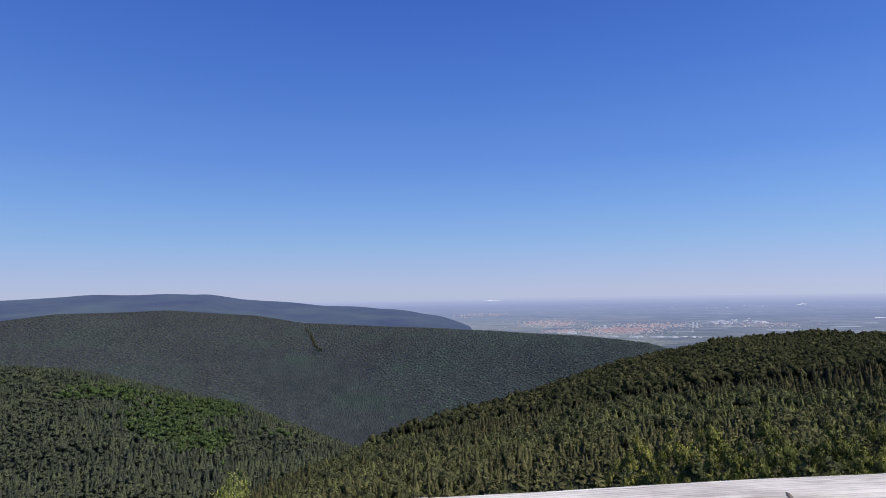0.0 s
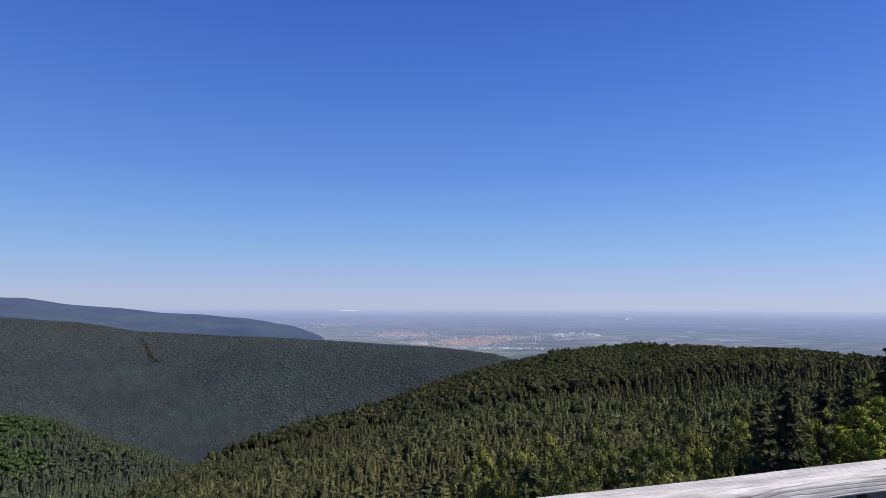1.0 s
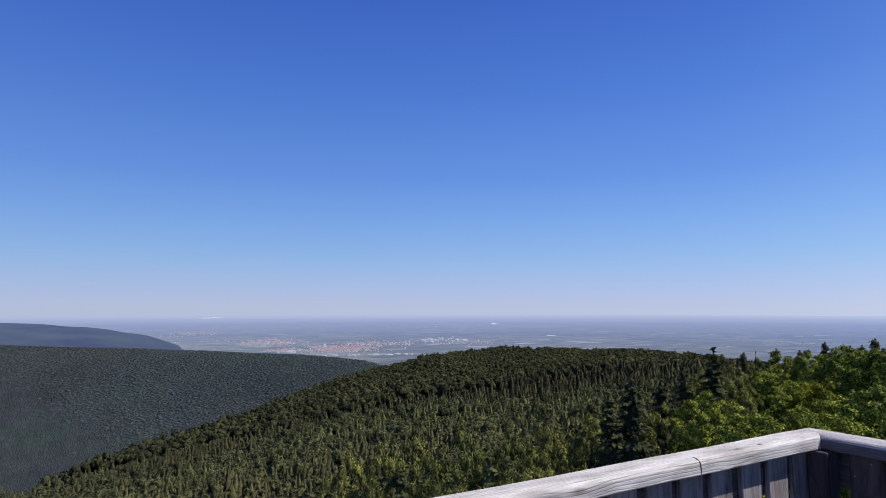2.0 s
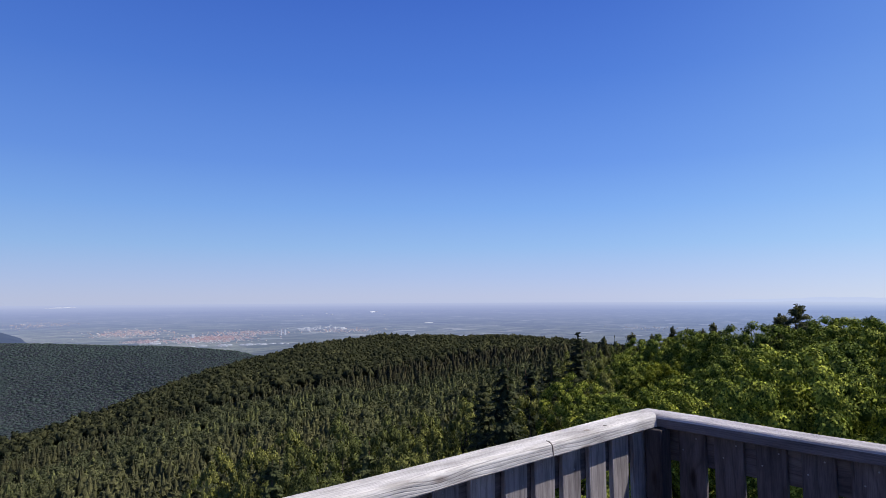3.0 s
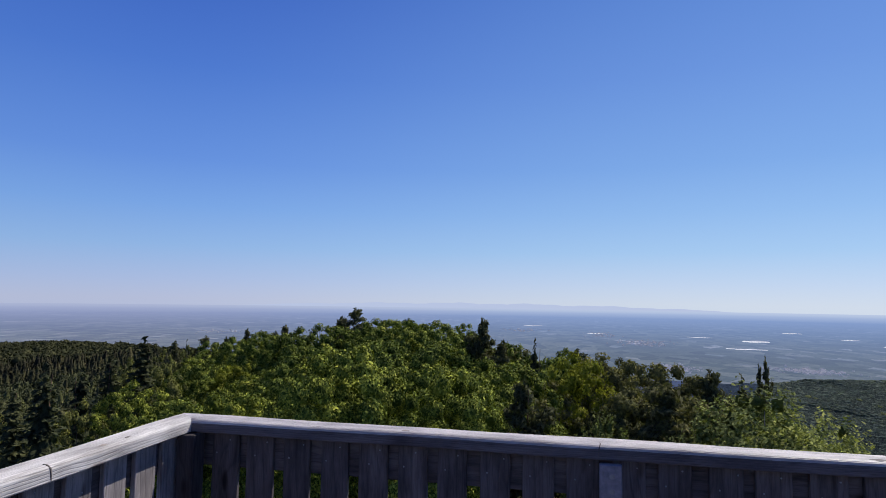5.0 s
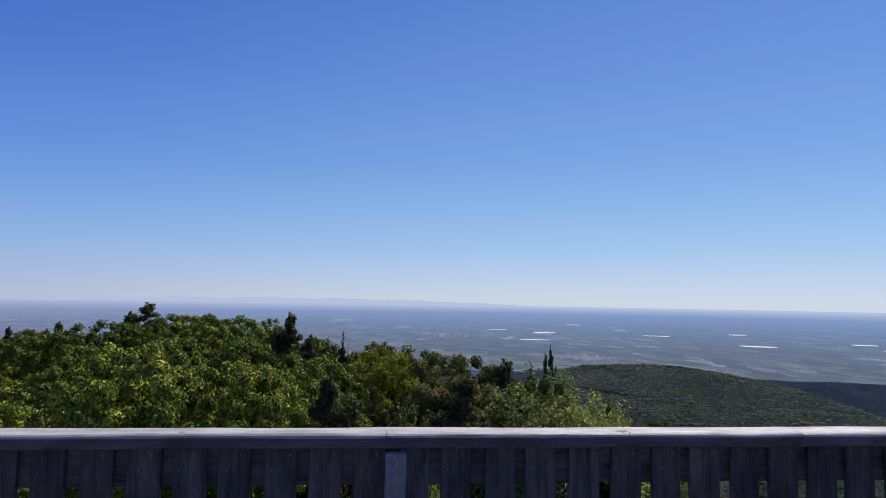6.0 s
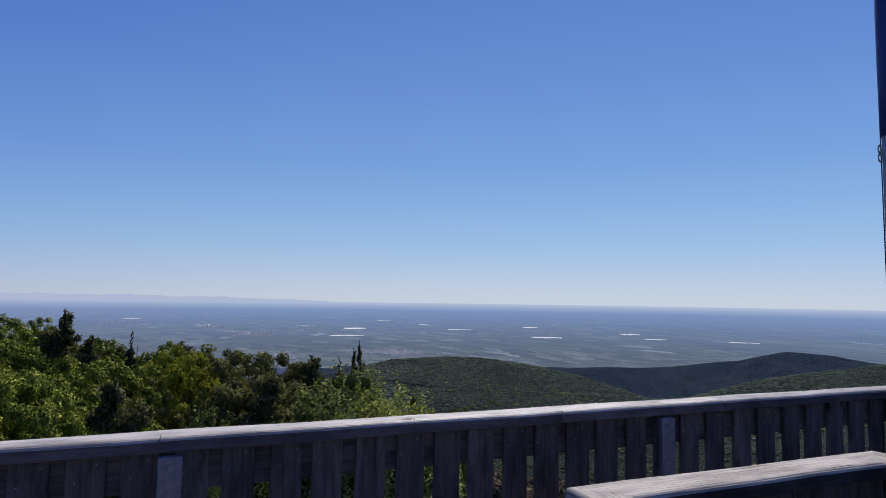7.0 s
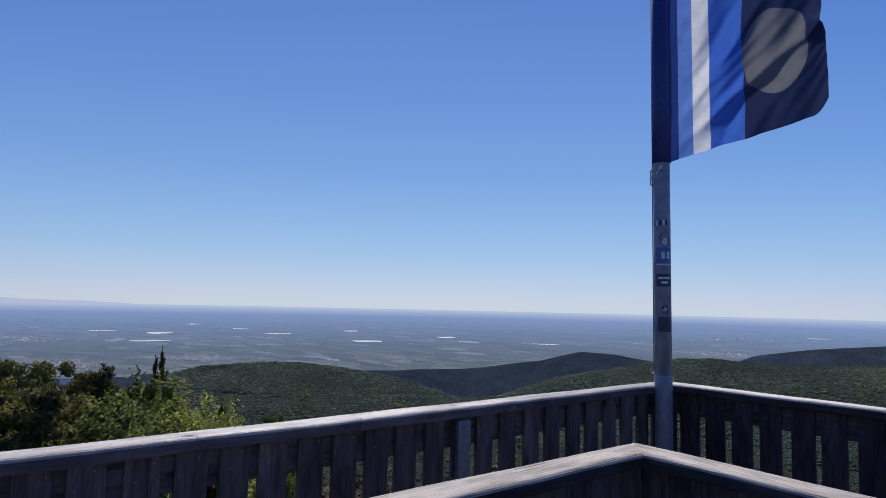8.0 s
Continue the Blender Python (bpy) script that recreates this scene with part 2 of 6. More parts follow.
WOOD_RAIL = weathered_wood("weathered_handrail", (0.46, 0.43, 0.405), (0.8, 0.765, 0.73), 0.75, 85.0)
WOOD_RAIL_GREY = weathered_wood("grey_handrail", (0.31, 0.283, 0.278), (0.6, 0.558, 0.545), 0.5, 150.0, 0.7, 0.45)
WOOD_PARAPET = weathered_wood("parapet_rail", (0.27, 0.244, 0.228), (0.58, 0.538, 0.505), 0.8, 45.0, 0.8)
# darker copy of the rail wood: shade painted onto the inner side
WOOD_RAIL_SHADED = weathered_wood("shaded_handrail_side", (0.086, 0.073, 0.078), (0.176, 0.155, 0.158), 0.8, 110.0)
# brighter copy of the board wood: sunlight painted into one railing's boards
WOOD_BOARD_LIT = weathered_wood("sunlit_board", (0.17, 0.152, 0.152), (0.34, 0.312, 0.31), 0.75, 26.0, 0.4)
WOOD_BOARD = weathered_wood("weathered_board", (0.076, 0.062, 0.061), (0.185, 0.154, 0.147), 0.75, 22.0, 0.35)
# beam wood, darkened further to stand for shade on rails and boards
WOOD_FRAME = weathered_wood("weathered_shaded_beam", (0.032, 0.027, 0.029), (0.08, 0.069, 0.07), 0.85, 22.0, 0.4)
NAIL = simple("zinc_nail", (0.30, 0.30, 0.32), 0.5, 0.7)
POST_GREY = simple("galvanised_plate", (0.25, 0.25, 0.31), 0.5, 0.6, 40.0)
POLE_PAINT = simple("pole_paint", (0.2, 0.245, 0.34), 0.45, 0.0, 12.0)
BARK_OAK = bark("oak_bark", (0.05, 0.04, 0.03), (0.16, 0.13, 0.10))
BARK_PINE = bark("pine_bark", (0.07, 0.04, 0.025), (0.22, 0.13, 0.08))
BARK_BIRCH = bark("birch_bark", (0.12, 0.11, 0.10), (0.62, 0.60, 0.56))
LEAF_OAK = foliage("oak_leaves", ((0.050, 0.073, 0.014), (0.131, 0.169, 0.031), (0.320, 0.359, 0.068)), 0.5, 0.7, 0.05, 0.03, 0.7, 2.6, 0.05)
LEAF_OLIVE = foliage("olive_leaves", ((0.085, 0.096, 0.035), (0.144, 0.154, 0.051), (0.219, 0.226, 0.074)), 0.4, 0.6, 0.14, 0.03, 0.7, 3.0, 0.05)
LEAF_MIXED = foliage("mixed_edge_leaves", ((0.067, 0.070, 0.034), (0.108, 0.111, 0.050), (0.165, 0.162, 0.070)), 0.4, 0.6, 0.22, 0.03, 0.7, 3.0, 0.05)
LEAF_BRIGHT = foliage("young_oak_leaves", ((0.097, 0.115, 0.017), (0.161, 0.182, 0.026), (0.235, 0.253, 0.039)), 0.4, 0.55, 0.25, 0.03, 0.65, 2.2, 0.05)
LEAF_BIRCH = foliage("birch_leaves", ((0.160, 0.187, 0.063), (0.238, 0.265, 0.089), (0.334, 0.361, 0.120)), 0.3, 0.6, 0.2, 0.03, 0.7, 3.0, 0.05)
NEEDLE_SPRUCE = foliage("spruce_needles", ((0.047, 0.050, 0.030), (0.068, 0.072, 0.040), (0.098, 0.101, 0.055)), 0.12, 0.5, 0.12, 0.02, 0.8, 1.6, 0.2)
NEEDLE_MID = foliage("slope_spruce_needles", ((0.039, 0.041, 0.026), (0.057, 0.059, 0.035), (0.080, 0.081, 0.044)), 0.1, 0.5, 0.12, 0.02, 0.85, 1.4, 0.25)
NEEDLE_DARK = foliage("dark_spruce_needles", ((0.032, 0.038, 0.024), (0.05, 0.058, 0.033), (0.085, 0.092, 0.048)), 0.3, 0.45, 0.12, 0.03, 0.8)
NEEDLE_LARCH = foliage("larch_needles", ((0.063, 0.072, 0.036), (0.091, 0.102, 0.048), (0.123, 0.136, 0.064)), 0.16, 0.5, 0.14, 0.02, 0.8, 1.8, 0.2)
NEEDLE_PINE = foliage("pine_needles", ((0.055, 0.058, 0.035), (0.089, 0.094, 0.051), (0.139, 0.138, 0.073)), 0.3, 0.5, 0.2, 0.03, 0.7, 5.0, 0.05)
FOREST_MIX = foliage("mixed_forest_leaves", ((0.035, 0.034, 0.025), (0.053, 0.050, 0.031), (0.079, 0.073, 0.040)), 0.06, 0.5, 0.1, 0.02, 0.9, 1.0, 0.3)
FOREST_CROWN = foliage("spur_crown_leaves", ((0.040, 0.043, 0.025), (0.060, 0.063, 0.034), (0.092, 0.089, 0.044)), 0.04, 0.6, 0.08, 0.0, 0.9, 0.7, 0.5)
FOREST_SLOPE = foliage("slope_leaves", ((0.060, 0.066, 0.038), (0.089, 0.096, 0.051), (0.130, 0.135, 0.069)), 0.11, 0.5, 0.14, 0.02, 0.9, 1.8, 0.25)
FOREST_VALLEY = foliage("valley_forest_leaves", ((0.044, 0.053, 0.046), (0.061, 0.071, 0.055), (0.084, 0.100, 0.064)), 0.03, 0.5, 0.06, 0.0, 0.95, 0.6, 0.5)
FOREST_FRESH = foliage("fresh_leaves", ((0.05, 0.072, 0.034), (0.07, 0.1, 0.042), (0.098, 0.135, 0.052)), 0.03, 0.6, 0.08, 0.0, 0.95, 0.6, 0.5)
# distance haze put into the bluish leaf colour
FOREST_FOOT = foliage("hazed_foothill_leaves", ((0.041, 0.049, 0.060), (0.049, 0.058, 0.068), (0.056, 0.072, 0.075)), 0.006, 0.5, 0.3, 0.0, 1.0, 0.15, 0.4, 0.4)
# lighter copy of the foothill leaves, with more haze in the colour
FOREST_FOOT_HAZE = foliage("pale_hazed_foothill_leaves", ((0.050, 0.067, 0.081), (0.060, 0.081, 0.092), (0.071, 0.099, 0.100)), 0.006, 0.5, 0.3, 0.0, 1.0, 0.15, 0.4, 0.4)
FOREST_ROUND = foliage("dry_wood_leaves", ((0.096, 0.081, 0.070), (0.138, 0.113, 0.095), (0.191, 0.151, 0.130)), 0.1, 0.6, 0.3, 0.0, 1.0, 1.5, 0.2)
FOREST_SOUTH = foliage("southern_forest_leaves", ((0.042, 0.052, 0.048), (0.095, 0.112, 0.090), (0.171, 0.187, 0.133)), 0.02, 0.35, 0.42, 0.0, 1.0, 0.6, 0.15, 0.45)
# blue haze of the far flanks put into the leaf colour
FOREST_SOUTH_FAR = foliage("hazed_southern_leaves", ((0.062, 0.083, 0.098), (0.104, 0.133, 0.146), (0.160, 0.195, 0.190)), 0.012, 0.3, 0.42, 0.0, 1.0, 0.6, 0.15, 0.45)
FOREST_SOUTH_LIGHT = foliage("southern_birch_leaves", ((0.125, 0.145, 0.091), (0.185, 0.205, 0.121), (0.255, 0.270, 0.157)), 0.02, 0.5, 0.4, 0.0, 1.0, 0.6, 0.15, 0.45)

# ---- terrain: ridges round the tower as azimuth (degrees), distance (m), angle of the tree tops over the eye's level ----
HILLTOP = ((-180, 50, -12), (-100, 60, -20), (-60, 60, -24), (-20, 70, -20), (0, 70, -18.5), (20, 70, -16.5), (35, 72, -12.5), (45, 75, -8.5),
           (52, 85, -5.2), (58, 90, -4.0), (65, 80, -2.6), (73, 70, -1.9), (78, 62, -1.9), (82, 56, -3.6), (90, 50, -5.2), (98, 45, -6.8),
           (105, 42, -8.6), (112, 40, -12.5), (130, 40, -16), (165, 42, -15), (180, 50, -12))
SPUR = ((-180, 250, -14), (-60, 250, -17), (-18, 230, -16.4), (-9.6, 280, -13.7), (-1.5, 330, -11.5), (6, 380, -9.7), (12, 430, -8.3), (19, 500, -6.0),
        (24, 560, -4.75), (28, 600, -4.0), (34, 650, -3.5), (44, 650, -3.55), (51, 620, -3.9), (60, 500, -5), (75, 300, -8),
        (100, 200, -13), (130, 200, -15), (160, 200, -14), (180, 250, -14))
MIDDLE = ((-180, 1100, -3.2), (-60, 950, -4), (-32.5, 900, -4.5), (-28, 850, -5.2), (-25, 800, -6.0), (-21, 760, -7.3), (-15, 700, -9.0), (-9.6, 620, -11.5),
          (-5, 560, -14), (10, 700, -12), (40, 900, -8), (90, 800, -10), (100, 800, -8), (103.5, 880, -7.6), (105.2, 900, -6.4), (108, 950, -5.75),
          (113, 1000, -5.55), (116, 1000, -5.7), (121, 950, -6.2), (125, 900, -6.8), (128.5, 850, -7.6), (131, 800, -8.4),
          (134, 800, -8.1), (140, 900, -6.3), (147, 1000, -4.75), (150, 1050, -4.15), (154, 1100, -3.95), (158, 1100, -3.85), (164, 1100, -3.4), (180, 1100, -3.2))
FOOTHILL = ((-180, 2200, -2.5), (-60, 2200, -1.0), (-32.6, 2200, -1.3), (-29, 2200, -0.94), (-21, 2200, -0.96), (-14, 2200, -1.5), (-9.5, 2100, -2.5), (-1.3, 2000, -3.0),
            (9, 1900, -3.6), (15, 1850, -4.0), (21.5, 1800, -4.7), (28, 1700, -6.5), (40, 1700, -8), (90, 1700, -9), (115, 1900, -8),
            (124.6, 2000, -6.5), (133, 2100, -5.85), (138, 2200, -5.1), (141.4, 2200, -4.15), (144.5, 2200, -4.2), (147, 2200, -4.55), (152, 2200, -5), (165, 2200, -5), (180, 2200, -2.5))
FAR_RIDGE = ((-180, 4500, -0.5), (-60, 4600, 0.2), (-32.6, 4600, 0.18), (-29.7, 4600, 0.32), (-26, 4600, 0.45), (-17.7, 4600, 0.35), (-15, 4600, -0.17), (-8.5, 4500, -0.85),
             (-1.3, 4300, -1.46), (2.9, 4200, -2.2), (5.5, 4100, -3.1), (8.5, 4000, -6.1), (90, 4000, -6.1), (150, 4000, -6.1),
             (155.7, 4200, -3.8), (160, 4300, -3.0), (164.4, 4400, -2.5), (180, 4500, -0.5))
RIDGES = [np.array(t, float) for t in (HILLTOP, SPUR, MIDDLE, FOOTHILL, FAR_RIDGE)]


def lift(az):
    """Degrees by which a line of sight levelled by the deck stands over the true level."""
    return LEAN_X * np.cos(np.radians(az)) + LEAN_Y * np.sin(np.radians(az))


for tab in RIDGES:
    tab[:, 2] += np.where((tab[:, 1] > 3500) & (tab[:, 2] < -6), 0, lift(tab[:, 0]))
TREE_H = (17.0, 18.0, 16.0, 0.5, -4.0)
PLAIN_Z, BASE_Z = -430.0, -17.5


def bumps(x, y, size):
    """Smooth unevenness between about -1 and 1."""
    return (np.sin(x / size * 1.3 + 1.1 * np.sin(y / size * 0.8)) + np.sin(y / size * 1.7 + 1.3 * np.sin(x / size * 0.9 + 2)) + np.sin((x + y) / size * 0.77 + 4)) / 3


def ground_height(az, r):
    """Height of the ground at azimuth az (degrees) and true distance r, as arrays."""
    az = (np.asarray(az, float) + 180) % 360 - 180
    r = np.asarray(r, float)
    rs, zs = [np.zeros_like(az), np.full_like(az, 12.0)], [np.full_like(az, BASE_Z), np.full_like(az, BASE_Z)]
    last = None
    for i, (tab, th) in enumerate(zip(RIDGES, TREE_H)):
        d, e = np.interp(az, tab[:, 0], tab[:, 1]), np.interp(az, tab[:, 0], tab[:, 2])
        if i == 2:
            th = np.where((az > 60) & (az < 178), 4.0, th)
        if i == 3:
            th = np.where((az > -60) & (az < 60), 3.5, th)
        z = EYE_Z + np.tan(np.radians(e)) * d - th
        if last is not None:
            d0, e0, z0 = last
            dm = np.sqrt(d0 * d) if i == 1 else d0 + (d - d0) * (0.35 if i < 4 else 0.5)
            line = z0 + (z - z0) * (dm - d0) / (d - d0)
            sag = np.array((0, 0.02, 0.10, 0.09, 0.03))[i] * (d - d0)
            zm = np.maximum(line - sag, PLAIN_Z)
            if i == 1:
                zm = EYE_Z + np.tan(np.radians(0.62 * e0 + 0.38 * e)) * dm - th
            rs.append(dm), zs.append(zm)
        rs.append(d), zs.append(z)
        last = (d, e, z)
    rs.append(rs[-1] * 1.3), zs.append(np.full_like(az, PLAIN_Z))
    rs.append(np.full_like(az, 90000.0)), zs.append(np.full_like(az, PLAIN_Z))
    out = np.full(np.broadcast(az, r).shape, PLAIN_Z)
    for k in range(len(rs) - 1):
        u = (r - rs[k]) / (rs[k + 1] - rs[k])
        inside = (u >= 0) & (u < 1)
        u = np.clip(u, 0, 1)
        v = 0.5 * u + 0.5 * (u * u * (3 - 2 * u))
        out = np.where(inside, zs[k] + (zs[k + 1] - zs[k]) * v, out)
    a = np.radians(az)
    x, y = np.sin(a) * r, np.cos(a) * r
    amp = np.where(r < 60, 0.4, np.where(r < 800, 1.5, 4.0)) * np.clip((out - PLAIN_Z) / 60, 0, 1)
    return out + amp * bumps(x, y, np.where(r < 800, 23.0, 90.0))


def settle(az, r, z):
    """World place of a true place: true to 400 m, drawn together beyond it along the line of sight."""
    r = np.asarray(r, float)
    far = np.maximum(r - 400, 0)
    d = np.where(r < 400, r, 400 + far / (1 + far / 4500))
    k = d / np.maximum(r, 1e-6)
    a = np.radians(az)
    return np.stack([np.sin(a) * d, np.cos(a) * d, EYE_Z + (z - EYE_Z) * k], -1), k


def mesh_object(name, verts, faces, mats, mat_index=None, parent=None, smooth=False, normals=None):
    me = bpy.data.meshes.new(name)
    verts = np.asarray(verts, np.float32)
    faces = np.asarray(faces, np.int32)
    n, k = faces.shape
    me.vertices.add(len(verts))
    me.vertices.foreach_set("co", verts.ravel())
    me.loops.add(n * k)
    me.loops.foreach_set("vertex_index", faces.ravel())
    me.polygons.add(n)
    me.polygons.foreach_set("loop_start", np.arange(0, n * k, k, dtype=np.int32))
    if mat_index is not None:
        me.polygons.foreach_set("material_index", np.asarray(mat_index, np.int32))
    if smooth:
        me.polygons.foreach_set("use_smooth", np.ones(n, bool))
    for m in mats:
        me.materials.append(m)
    me.update(calc_edges=True)
    me.validate()
    if normals is not None:
        me.normals_split_custom_set_from_vertices(normals)
    ob = new(name, me)
    ob.parent = parent
    return ob


# ---- ground sheet ----
def forest_floor():
    m, nt, out = material("forest_floor")
    L = nt.links
    geo = nt.nodes.new("ShaderNodeNewGeometry")
    n1 = node(nt, "TexNoise", Scale=0.05, Detail=6.0, Roughness=0.7)
    n2 = node(nt, "TexNoise", Scale=0.6, Detail=5.0, Roughness=0.7)
    L.new(geo.outputs["Position"], n1.inputs["Vector"])
    L.new(geo.outputs["Position"], n2.inputs["Vector"])
    a = ramp(nt, n1.outputs[0], [(0.35, (0.018, 0.024, 0.014)), (0.65, (0.034, 0.044, 0.024))])
    b = ramp(nt, n2.outputs[0], [(0.3, (0.6, 0.6, 0.6)), (0.7, (1.3, 1.3, 1.2))])
    d = node(nt, "BsdfPrincipled", Roughness=0.95)
    L.new(mixed(nt, 1.0, a, b, "MULTIPLY"), d.inputs["Base Color"])
    L.new(d.outputs[0], out.inputs[0])
    return m


def distance_from_tower(nt):
    uv = nt.nodes.new("ShaderNodeUVMap")
    uv.uv_map = "plan"
    ln = nt.nodes.new("ShaderNodeVectorMath")
    ln.operation = "LENGTH"
    nt.links.new(uv.outputs[0], ln.inputs[0])
    return uv.outputs[0], ln.outputs["Value"]


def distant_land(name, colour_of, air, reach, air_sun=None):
    """Land kilometres away: its own colours under painted haze that glows with distance, bluer on the sun's side."""
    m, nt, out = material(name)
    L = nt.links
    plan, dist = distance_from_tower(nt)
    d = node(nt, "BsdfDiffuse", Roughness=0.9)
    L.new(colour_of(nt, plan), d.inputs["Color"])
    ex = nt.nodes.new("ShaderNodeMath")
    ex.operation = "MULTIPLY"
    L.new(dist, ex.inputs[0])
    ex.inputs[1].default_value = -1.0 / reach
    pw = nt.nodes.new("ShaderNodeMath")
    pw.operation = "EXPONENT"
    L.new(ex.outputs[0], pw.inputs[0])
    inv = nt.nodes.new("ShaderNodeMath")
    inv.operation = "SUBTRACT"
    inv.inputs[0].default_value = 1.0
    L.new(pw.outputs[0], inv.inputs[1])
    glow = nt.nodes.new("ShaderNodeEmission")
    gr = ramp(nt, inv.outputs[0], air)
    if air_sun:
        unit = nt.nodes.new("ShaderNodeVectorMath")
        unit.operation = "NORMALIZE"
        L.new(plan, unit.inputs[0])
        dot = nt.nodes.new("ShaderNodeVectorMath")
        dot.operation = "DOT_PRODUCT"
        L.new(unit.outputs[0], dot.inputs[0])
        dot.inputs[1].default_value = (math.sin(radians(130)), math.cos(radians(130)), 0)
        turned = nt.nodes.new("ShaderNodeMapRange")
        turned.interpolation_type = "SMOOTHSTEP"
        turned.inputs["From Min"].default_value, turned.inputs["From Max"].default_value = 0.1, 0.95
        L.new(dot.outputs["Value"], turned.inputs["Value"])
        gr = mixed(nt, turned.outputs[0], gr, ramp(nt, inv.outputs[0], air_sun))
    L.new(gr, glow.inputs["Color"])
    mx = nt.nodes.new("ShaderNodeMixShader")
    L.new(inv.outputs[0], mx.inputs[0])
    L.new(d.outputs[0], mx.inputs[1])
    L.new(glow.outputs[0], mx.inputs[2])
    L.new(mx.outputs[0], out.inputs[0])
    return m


def field_colours(nt, plan):
    L = nt.links
    warp = node(nt, "TexNoise", Scale=0.5, Detail=3.0)
    L.new(plan, warp.inputs["Vector"])
    fields = nt.nodes.new("ShaderNodeTexVoronoi")
    fields.inputs["Scale"].default_value = 1.0
    fields.inputs["Randomness"].default_value = 0.9
    L.new(scaled_coords(nt, plan, (3.6, 8.0, 1.0)), fields.inputs["Vector"])
    strips = nt.nodes.new("ShaderNodeTexVoronoi")
    L.new(scaled_coords(nt, plan, (14.0, 9.0, 1.0)), strips.inputs["Vector"])
    sep = nt.nodes.new("ShaderNodeSeparateColor")
    L.new(fields.outputs["Color"], sep.inputs[0])
    sep2 = nt.nodes.new("ShaderNodeSeparateColor")
    L.new(strips.outputs["Color"], sep2.inputs[0])
    a = ramp(nt, sep.outputs[0], [(0.0, (0.03, 0.045, 0.04)), (0.25, (0.08, 0.11, 0.07)), (0.6, (0.19, 0.2, 0.13)), (0.86, (0.24, 0.25, 0.17)), (0.965, (0.38, 0.36, 0.3)), (1.0, (0.7, 0.67, 0.62))])
    b = ramp(nt, sep2.outputs[0], [(0.0, (0.5, 0.56, 0.56)), (1.0, (1.4, 1.38, 1.3))])
    c = mixed(nt, 1.0, a, b, "MULTIPLY")
    woods = ramp(nt, warp.outputs[0], [(0.52, (1, 1, 1)), (0.58, (0.5, 0.57, 0.6))])
    return mixed(nt, 1.0, c, woods, "MULTIPLY")


def ridge_colours(nt, plan):
    n1 = node(nt, "TexNoise", Scale=2.5, Detail=6.0, Roughness=0.7)
    nt.links.new(plan, n1.inputs["Vector"])
    return ramp(nt, n1.outputs[0], [(0.35, (0.012, 0.022, 0.02)), (0.65, (0.06, 0.09, 0.05))])


def far_canopy(name, shades, fineness, relief=0.6):
    """Closed forest more than a kilometre off: crowns as fine relief, the shade between them painted."""
    m, nt, out = material(name)
    L = nt.links
    uv = nt.nodes.new("ShaderNodeUVMap")
    uv.uv_map = "plan"
    crowns = nt.nodes.new("ShaderNodeTexVoronoi")
    around = nt.nodes.new("ShaderNodeUVMap")
    around.uv_map = "round"
    L.new(scaled_coords(nt, around.outputs[0], (fineness, fineness * 0.4, 1.0)), crowns.inputs["Vector"])
    groups = node(nt, "TexNoise", Scale=1.0, Detail=6.0, Roughness=0.72)
    L.new(scaled_coords(nt, around.outputs[0], (fineness * 0.22, fineness * 0.09, 1.0)), groups.inputs["Vector"])
    stands = node(nt, "TexNoise", Scale=5.0, Detail=6.0, Roughness=0.65)
    L.new(uv.outputs[0], stands.inputs["Vector"])
    rides = node(nt, "TexNoise", Scale=1.0, Detail=5.0, Roughness=0.7)
    L.new(scaled_coords(nt, uv.outputs[0], (28.0, 9.0, 1.0)), rides.inputs["Vector"])
    c = ramp(nt, stands.outputs[0], list(zip((0.3, 0.5, 0.7), shades)))
    # painted shading: crowns bright in the middle, dark in the gaps
    c = mixed(nt, 0.8, c, ramp(nt, crowns.outputs["Distance"], [(0.1, (1.6, 1.6, 1.55)), (0.75, (0.35, 0.35, 0.4))]), "MULTIPLY")
    c = mixed(nt, 0.6, c, ramp(nt, rides.outputs[0], [(0.3, (0.6, 0.6, 0.62)), (0.45, (1, 1, 1)), (0.7, (1.15, 1.15, 1.1))]), "MULTIPLY")
    c = mixed(nt, 0.4, c, ramp(nt, groups.outputs[0], [(0.36, (0.55, 0.56, 0.6)), (0.5, (1, 1, 1)), (0.64, (1.5, 1.45, 1.3))]), "MULTIPLY")
    d = node(nt, "BsdfDiffuse", Roughness=0.9)
    L.new(c, d.inputs["Color"])
    bump = node(nt, "Bump", Strength=relief, Distance=6.0)
    bump.invert = True
    L.new(crowns.outputs["Distance"], bump.inputs["Height"])
    L.new(bump.outputs[0], d.inputs["Normal"])
    L.new(d.outputs[0], out.inputs[0])
    return m


FLOOR = forest_floor()
# distance haze painted as blue into the next two canopies
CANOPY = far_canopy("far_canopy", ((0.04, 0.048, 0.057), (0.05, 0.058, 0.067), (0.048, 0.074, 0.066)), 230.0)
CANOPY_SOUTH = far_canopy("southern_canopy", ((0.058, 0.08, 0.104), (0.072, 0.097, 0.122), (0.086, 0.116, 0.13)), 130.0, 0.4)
CANOPY_SCRUB = far_canopy("scrub_canopy", ((0.07, 0.086, 0.07), (0.09, 0.11, 0.085), (0.13, 0.15, 0.1)), 110.0, 0.5)
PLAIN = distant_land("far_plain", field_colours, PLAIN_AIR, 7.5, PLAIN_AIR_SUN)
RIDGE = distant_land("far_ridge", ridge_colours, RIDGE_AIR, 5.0)

